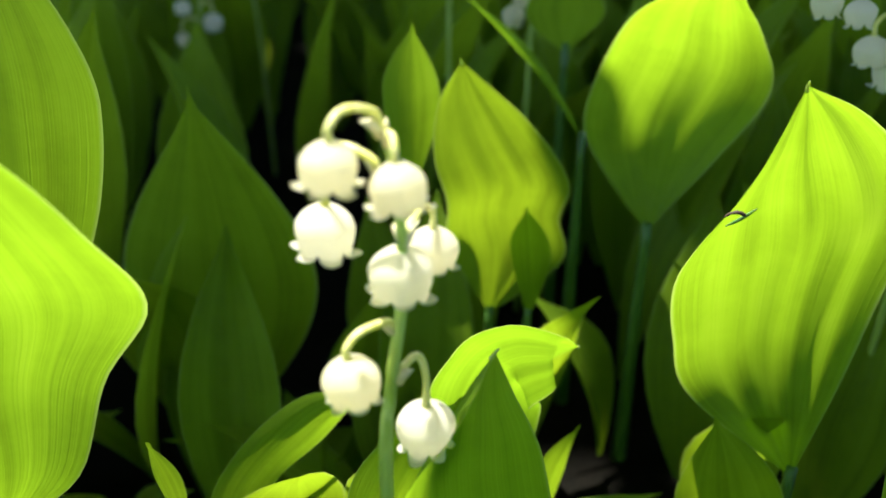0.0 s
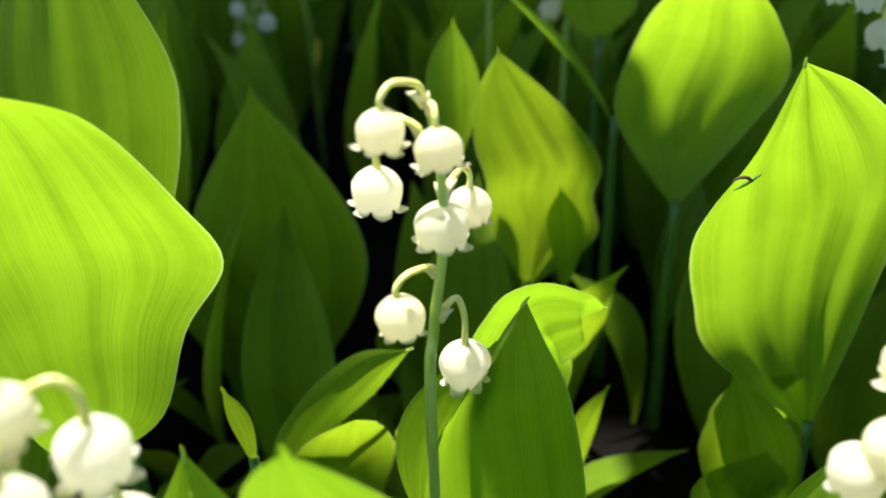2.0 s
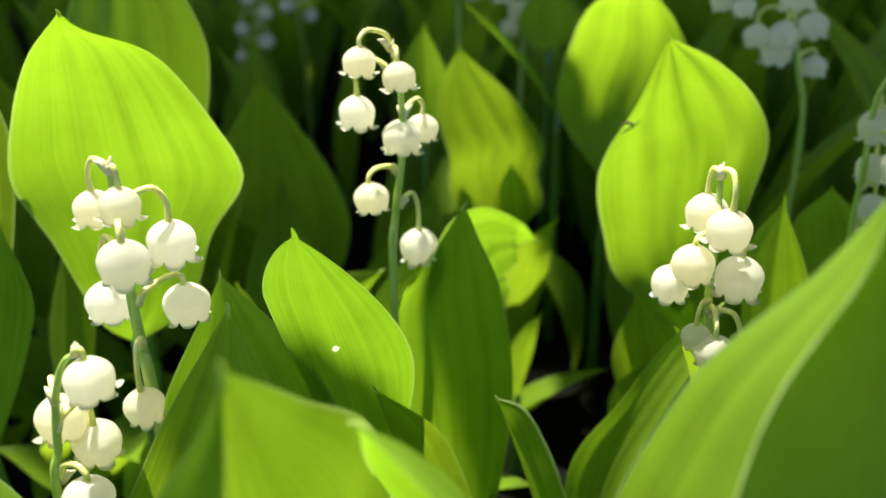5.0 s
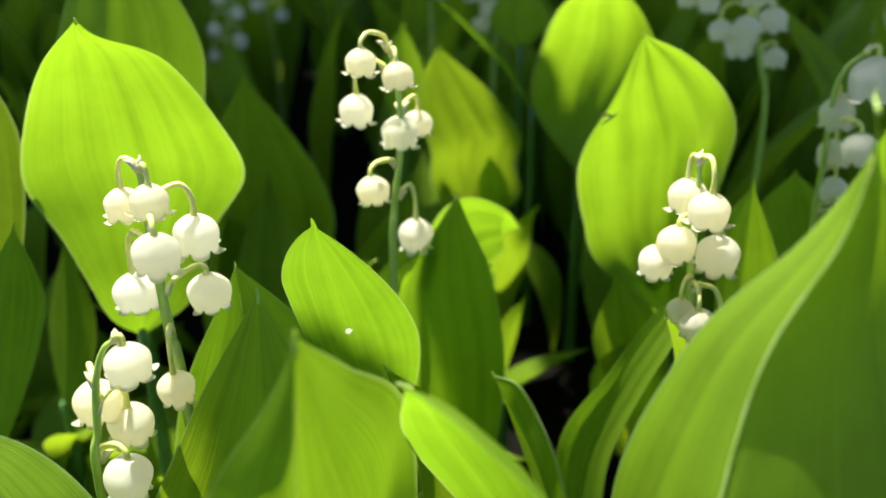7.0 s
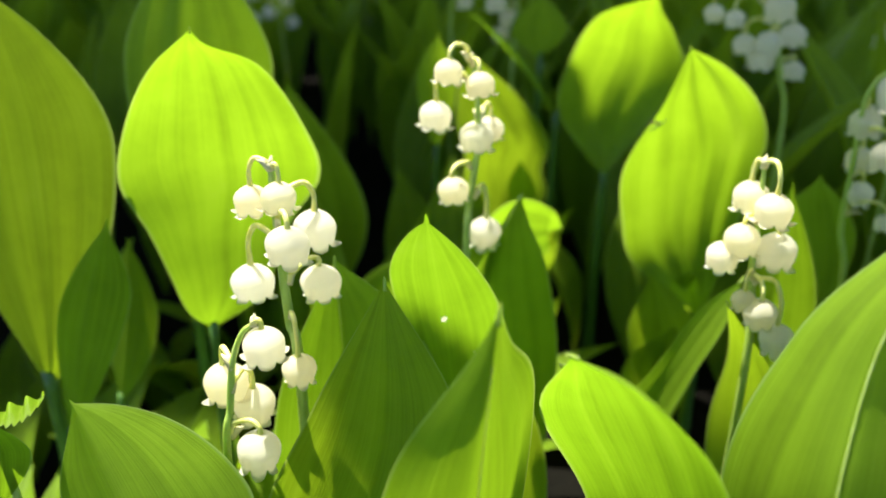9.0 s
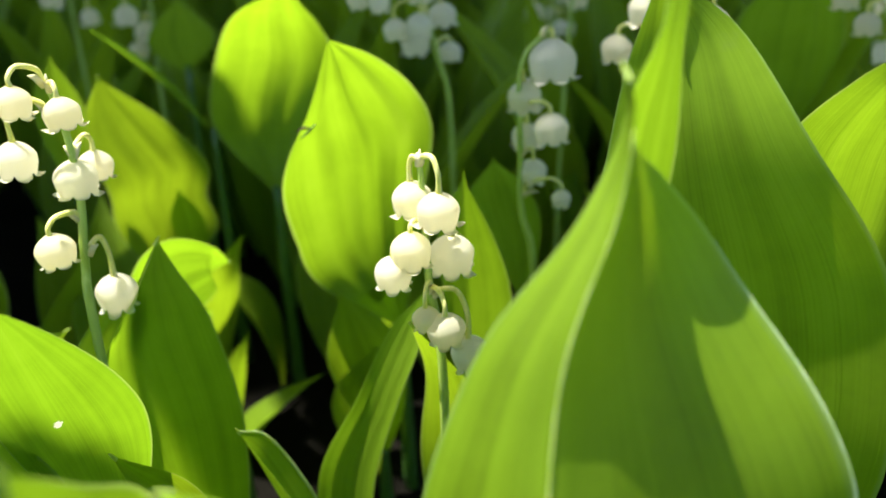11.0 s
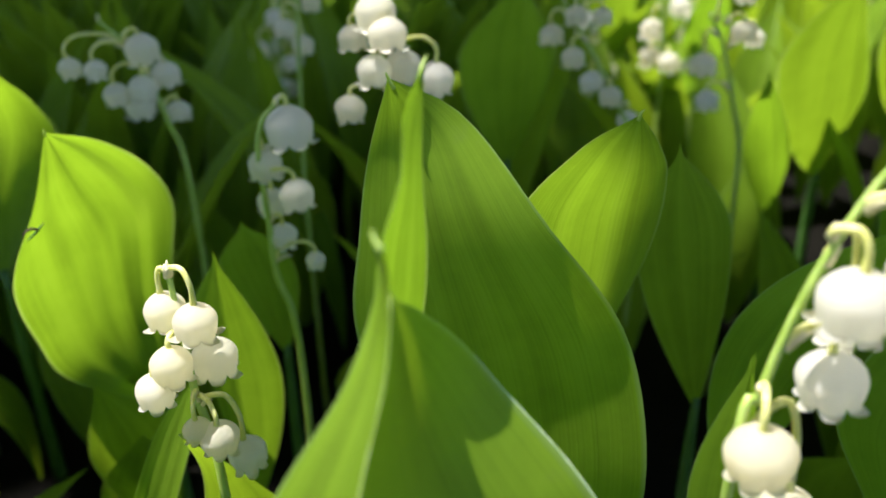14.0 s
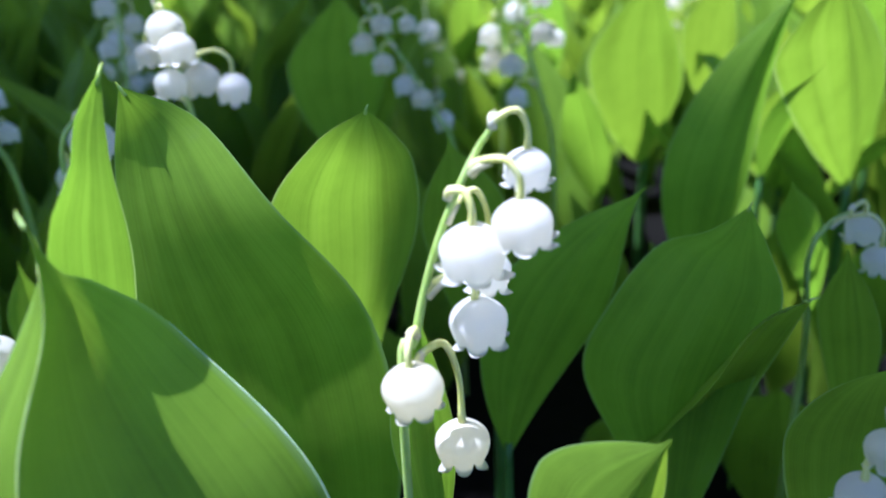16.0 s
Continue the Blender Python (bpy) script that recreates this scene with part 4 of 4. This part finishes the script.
def far_spike(label, x, y, top, count, lean, seed):
    """A spike further off: bells on alternate sides of a stalk that nods at its top."""
    rng = random.Random(seed)
    bells = []
    for k in range(count):
        z, side = top - 0.006 - 0.0085 * k, 1 if k % 2 else -1
        jx = x + lean * (z / top) ** 2
        bells.append(((jx + side * rng.uniform(0.004, 0.009), y + rng.uniform(-0.007, 0.007), z - 0.005), rng.uniform(0.0075, 0.0105), (jx, y, z + 0.003)))
    spike(label, [(x, y, 0.0), (x + lean * 0.2, y, top * 0.5), (x + lean * 0.6, y, top * 0.8), (x + lean, y, top)], bells)


far_spike("dim white bells among far dark leaves", -0.135, 0.485, 0.165, 7, 0.010, 1)
far_spike("dim white bells on a nodding far stalk", -0.108, 0.535, 0.170, 6, -0.008, 2)
far_spike("grey-white bells above shaded leaves", 0.176, 0.222, 0.206, 4, 0.010, 3)
far_spike("dim bells behind a leaning stalk", 0.222, 0.315, 0.176, 5, 0.006, 4)
far_spike("sunlit white bells in the glade", 0.448, 0.222, 0.160, 6, -0.010, 5)
far_spike("small white bells before bright leaves", 0.560, 0.190, 0.145, 5, 0.008, 6)
far_spike("dim bells deep in the leaf bed", 0.250, 0.365, 0.165, 6, 0.008, 7)
far_spike("pale bells half hidden by leaves", 0.392, 0.255, 0.132, 5, 0.006, 8)


# ---- ground ----
def ground_sheet():
    near = np.arange(-1.0, 2.4001, 0.04)
    far = np.array([2.6, 3.0, 3.6, 4.6, 6.5, 10, 18, 40.0])
    axis = np.concatenate([-far[::-1] + 1.2, near, far])
    v = []
    for y in axis:
        for x in axis:
            z = 0.008 * noise.noise((x * 9, y * 9, 0.3)) + 0.004 * noise.noise((x * 31, y * 31, 2.1))
            v.append((x, y, z))
    return v, grid_faces(len(axis), len(axis))


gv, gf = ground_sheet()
tagged(mesh_object("ground", gv, gf, SOIL), "woodland soil under dense leaves, darkened to stand for shade", "soil", kind="structure")


# ---- the bed of leaves further off ----
def far_bed():
    rng = random.Random(11)
    verts, faces, uvs = [], [], []
    n = 0
    while n < 3300:
        a, r = rng.uniform(0, 6.283), 2.3 * rng.random() ** 0.8
        x, y = 0.25 + r * math.cos(a), 0.55 + r * math.sin(a)
        if r > 2.0 + 0.5 * noise.noise((x * 1.5, y * 1.5, 4.0)):
            continue
        d = math.hypot(x, y + 0.1)
        ahead = y > 0.30 - 0.3 * max(0, x) or x > 0.30
        low = (y > 0.17 - 0.4 * max(0, x) and y > -0.02) or x > 0.22
        behind = y < -0.26 or (x < -0.24 and y < 0.1)
        if not (ahead or low or behind):
            continue
        n += 1
        tall = rng.uniform(0.10, 0.165) * (1.0 + 0.25 * min(1.0, max(0, d - 0.5)))
        if 0.15 < x < 0.42 and -0.2 < y < 0.2:
            tall = min(tall, rng.uniform(0.06, 0.10))
        if -0.10 < x < 0.03 and y < 0.37:
            tall = min(tall, rng.uniform(0.06, 0.085))
        if not ahead:
            tall = rng.uniform(0.06, 0.105)
        az = rng.uniform(0, 6.28)
        lean = rng.uniform(0.1, 0.55) * tall
        out = np.array([math.cos(az), math.sin(az), 0])
        across = np.array([-math.sin(az), math.cos(az), 0])
        w = rng.uniform(0.014, 0.024)
        b = np.array([x, y, 0.01])
        m = b + out * lean * 0.35 + np.array([0, 0, tall * 0.58])
        t = b + out * lean + np.array([0, 0, tall])
        v, f, uv = blade(b, m, t, across, w, 0.5, w, 0.5, rng.uniform(8, 30), 0.03, seed=100 + n % 97, rows=11, cols=7)
        k = len(verts)
        verts += v
        uvs += uv
        faces += [tuple(i + k for i in q) for q in f]
    # low ones between the stems
    for k in range(118):
        x, y = rng.uniform(-0.19, 0.02), rng.uniform(0.06, 0.25)
        tall, az, w = rng.uniform(0.025, 0.06), rng.uniform(0, 6.28), rng.uniform(0.008, 0.014)
        out = np.array([math.cos(az), math.sin(az), 0])
        b = np.array([x, y, 0.003])
        v, f, uv = blade(b, b + out * tall * 0.3 + np.array([0, 0, tall * 0.5]), b + out * tall * 0.9 + np.array([0, 0, tall * 0.9]),
                         np.array([-out[1], out[0], 0]), w, 0.5, w, 0.5, rng.uniform(8, 24), 0.03, seed=k, rows=13, cols=9)
        k0 = len(verts)
        verts += v
        uvs += uv
        faces += [tuple(i + k0 for i in q) for q in f]
    # taller ones in the sunny glade
    for k in range(90):
        x, y = rng.uniform(0.36, 0.85), rng.uniform(-0.22, 0.5)
        tall, az, w = rng.uniform(0.11, 0.17), rng.uniform(0, 6.28), rng.uniform(0.016, 0.026)
        lean = rng.uniform(0.2, 0.7) * tall
        out = np.array([math.cos(az), math.sin(az), 0])
        b = np.array([x, y, 0.01])
        v, f, uv = blade(b, b + out * lean * 0.35 + np.array([0, 0, tall * 0.58]), b + out * lean + np.array([0, 0, tall]),
                         np.array([-out[1], out[0], 0]), w, 0.5, w, 0.5, rng.uniform(8, 24), 0.03, seed=k, rows=13, cols=9)
        k0 = len(verts)
        verts += v
        uvs += uv
        faces += [tuple(i + k0 for i in q) for q in f]
    return verts, faces, uvs


fv, ff, fu = far_bed()
tagged(mesh_object("foliage", fv, ff, LEAF, uvs=fu), "dense bed of upright green lily leaves", "foliage", kind="stuff")


# ---- an unseen tree, added so that its crown shades the bed from above ----
def open_sky(gx, gy):
    """Whether the sun reaches this spot of the bed, at leaf height, through a gap of the crown, cut to light chosen
    plants.
    """
    wob = 0.018 * noise.noise((gx * 11, gy * 11, 1.0))
    if gx > 0.098:
        reach, near, far = 0.147 + wob, -0.080, 0.080 + wob
    else:
        reach, near = 0.2, -0.30
        far = (0.185 if gx > 0.082 else 0.30 if gx > -0.012 else min(0.25, 0.33 - 5.0 * (-0.01 - gx)) if gx > -0.045 else 0.150 if gx > -0.065 else 0.19) + wob
    clearing = gx < reach and near < gy < far and math.hypot((gx + 0.16) / 0.36, (gy + 0.02) / 0.48) < 1.0 + 0.2 * noise.noise((gx * 4, gy * 4, 5.0))
    return clearing or math.hypot((gx - 0.173) / 0.029, (gy - 0.115) / 0.024) < 1.0 or math.hypot((gx - 0.128) / 0.006, (gy - 0.142) / 0.006) < 1.0


SHADE_TUFTS = ((-0.030, 0.084, 0.012), (-0.036, 0.030, 0.009), (-0.026, 0.030, 0.010), (-0.020, 0.026, 0.008), (0.003, 0.139, 0.012),
         (0.030, 0.203, 0.010), (0.034, 0.221, 0.010), (0.036, 0.240, 0.009), (0.038, 0.260, 0.008), (0.040, 0.279, 0.009), (0.042, 0.298, 0.010))   # unseen tufts added inside the gap to shade chosen leaves and ground


def crown():
    """Broad leaves spread over limbs; the gaps left between them let the sun down on chosen plants."""
    rng = random.Random(5)
    s = np.array([math.sin(sa) * math.cos(se), math.cos(sa) * math.cos(se), math.sin(se)])
    verts, faces = [], []
    for k in range(28000 + 80 * len(SHADE_TUFTS)):
        small, shade_tuft = k >= 20000, k >= 28000
        a, r = rng.uniform(0, 6.283), 2.5 * rng.random() ** 0.5
        gx, gy = 0.25 + r * math.cos(a), 0.6 + r * math.sin(a)
        if small:
            gx, gy, r = rng.uniform(-0.45, 0.45), rng.uniform(-0.5, 0.6), 0.0
        if r > 2.1 + 0.6 * noise.noise((gx * 1.7, gy * 1.7, 9.0)):
            continue
        h = rng.uniform(1.2, 2.2)
        if shade_tuft:
            tx, ty, tr = SHADE_TUFTS[(k - 28000) // 80]
            a, q, h = rng.uniform(0, 6.283), tr * rng.random() ** 0.5, rng.uniform(0.62, 0.78)
            gx, gy = tx + q * math.cos(a), ty + q * math.sin(a)
        c = np.array([gx, gy, 0.14]) + s / s[2] * h
        u = np.array([rng.gauss(0, 1), rng.gauss(0, 1), rng.gauss(0, 0.3)])
        u /= np.linalg.norm(u)
        w = np.cross(u, s + np.array([rng.gauss(0, 0.3), rng.gauss(0, 0.3), 0]))
        w /= np.linalg.norm(w)
        L, W = (rng.uniform(0.016, 0.024), rng.uniform(0.010, 0.015)) if small else (rng.uniform(0.045, 0.075), rng.uniform(0.028, 0.045))
        if shade_tuft:
            L, W = 0.4 * L, 0.4 * W
        n = np.cross(u, w)
        glade = gx > 0.28 + 0.03 * noise.noise((gx * 7, gy * 7, 1.0)) + 0.6 * max(0.0, gy - 0.1) and math.hypot((gx - 0.65) / 0.50, (gy - 0.25) / 0.6) < 1.0 + 0.25 * noise.noise((gx * 4, gy * 4, 5.0))
        if glade or (gx > 0.22 and gy > 0.10 and noise.noise((gx * 9, gy * 9, 7.0)) > 0.24):
            continue
        if not shade_tuft and any(open_sky(gx + d[0] - s[0] / s[2] * d[2], gy + d[1] - s[1] / s[2] * d[2]) for d in (u * 0, u * L, -u * L, w * W, -w * W)):
            continue
        k0 = len(verts)
        verts += [c - u * L, c - u * L * 0.3 + w * W + n * 0.006, c + u * L * 0.4 + w * W * 0.8 + n * 0.006, c + u * L,
                  c + u * L * 0.4 - w * W * 0.8 + n * 0.006, c - u * L * 0.3 - w * W + n * 0.006]
        faces += [(k0, k0 + 1, k0 + 2, k0 + 3), (k0, k0 + 3, k0 + 4, k0 + 5)]
    return verts, faces


BARK = dry_material("bark", (0.05, 0.04, 0.03), (0.16, 0.13, 0.1))
TREE_LEAF = dry_material("tree_leaf", (0.03, 0.07, 0.015), (0.06, 0.12, 0.03))
tree = tagged(new("tree"), "unseen leafy tree added to shade the lily bed", "tree")
tree.location = (-1.5, 2.9, 0.0)
cv, cf = crown()
mesh_object("crown", [v - np.array(tree.location) for v in cv], cf, TREE_LEAF, tree)
tp = smooth_path([(0, 0, -0.05), (0.03, -0.02, 0.9), (0.0, -0.1, 1.9), (0.2, -0.3, 3.0)], 6)
tv, tf = tube(tp, np.linspace(0.16, 0.06, len(tp)), 12)
mesh_object("trunk", tv, tf, BARK, tree)
for end in ((1.3, -1.2, 1.75), (1.1, -2.2, 1.6), (2.6, -1.5, 1.9), (2.9, -2.6, 1.7)):
    lp = smooth_path([(0.0, -0.1, 1.6), (end[0] * 0.4, end[1] * 0.4, 1.9), end], 6)
    lv, lf = tube(lp, np.linspace(0.05, 0.008, len(lp)), 8)
    mesh_object("limb", lv, lf, BARK, tree)


# ---- small things on the ground ----
def serrated(base, tip, side, width, teeth=7):
    """A toothed weed leaf."""
    b, t, h = [np.asarray(v, float) for v in (base, tip, side)]
    d = t - b
    nor = np.cross(h, d)
    nor /= np.linalg.norm(nor)
    verts, uvs, rows = [], [], teeth * 4 + 1
    for i in range(rows):
        s = i / (rows - 1)
        w = width * (math.sin(math.pi * min(1.0, s * 0.93 + 0.05)) ** 0.7)
        w *= 0.80 + 0.28 * ((1 - s) * teeth % 1.0)
        for j in range(7):
            x = j / 3 - 1
            verts.append(b + d * s + h * (w * x) + nor * (-0.35 * w * abs(x) + 0.0012 * math.sin(s * 20) * (1 - abs(x))))
            uvs.append((x * 0.5 + 0.5, s))
    return verts, grid_faces(rows, 7), uvs


def weed(label, base, tip, side, width):
    o = np.array([base[0], base[1], 0.0])
    thing = tagged(new("weed"), label, "weed")
    thing.location = tuple(o)
    v, f, uv = serrated(np.array(base) - o, np.array(tip) - o, side, width)
    mesh_object("toothed_leaf", v, f, LEAF, thing, uv)
    p = smooth_path([(0.006, 0.004, -0.003), (0.003, 0.002, base[2] * 0.6), (0, 0, base[2])], 5)
    v, f = tube(p, 0.0009, 7)
    mesh_object("stem", v, f, STALK, thing)


def dead_leaf(label, x, y, size, turn):
    rng = random.Random(int(1000 * (x + 2 * y)) + 50)
    verts = []
    for i in range(11):
        s = i / 10
        w = size * 0.42 * math.sin(math.pi * (s * 0.96 + 0.02)) ** 0.8
        for j in range(7):
            a = j / 3 - 1
            verts.append((w * a, size * (s - 0.5), 0.010 + 0.35 * w * abs(a) + size * 0.12 * math.sin(3 * s + a * 2) + rng.uniform(-1, 1) * size * 0.01))
    ob = mesh_object("dead_leaf", verts, grid_faces(11, 7), LITTER)
    ob.location, ob.rotation_euler = (x, y, 0.002), (0, 0, turn)
    tagged(ob, label, "dead leaf", "dead leaves on the soil")


for k in range(14):
    rng = random.Random(300 + k)
    dead_leaf("curled brown dead leaf lying on dark soil", rng.uniform(0.13, 0.26), rng.uniform(-0.08, 0.12), rng.uniform(0.012, 0.03), rng.uniform(0, 6.28))


weed("low weed with a toothed green leaf", (-0.1089, 0.0251, 0.1380), (-0.0999, 0.0303, 0.1389), (0.25, -0.93, 0.26), 0.0065)
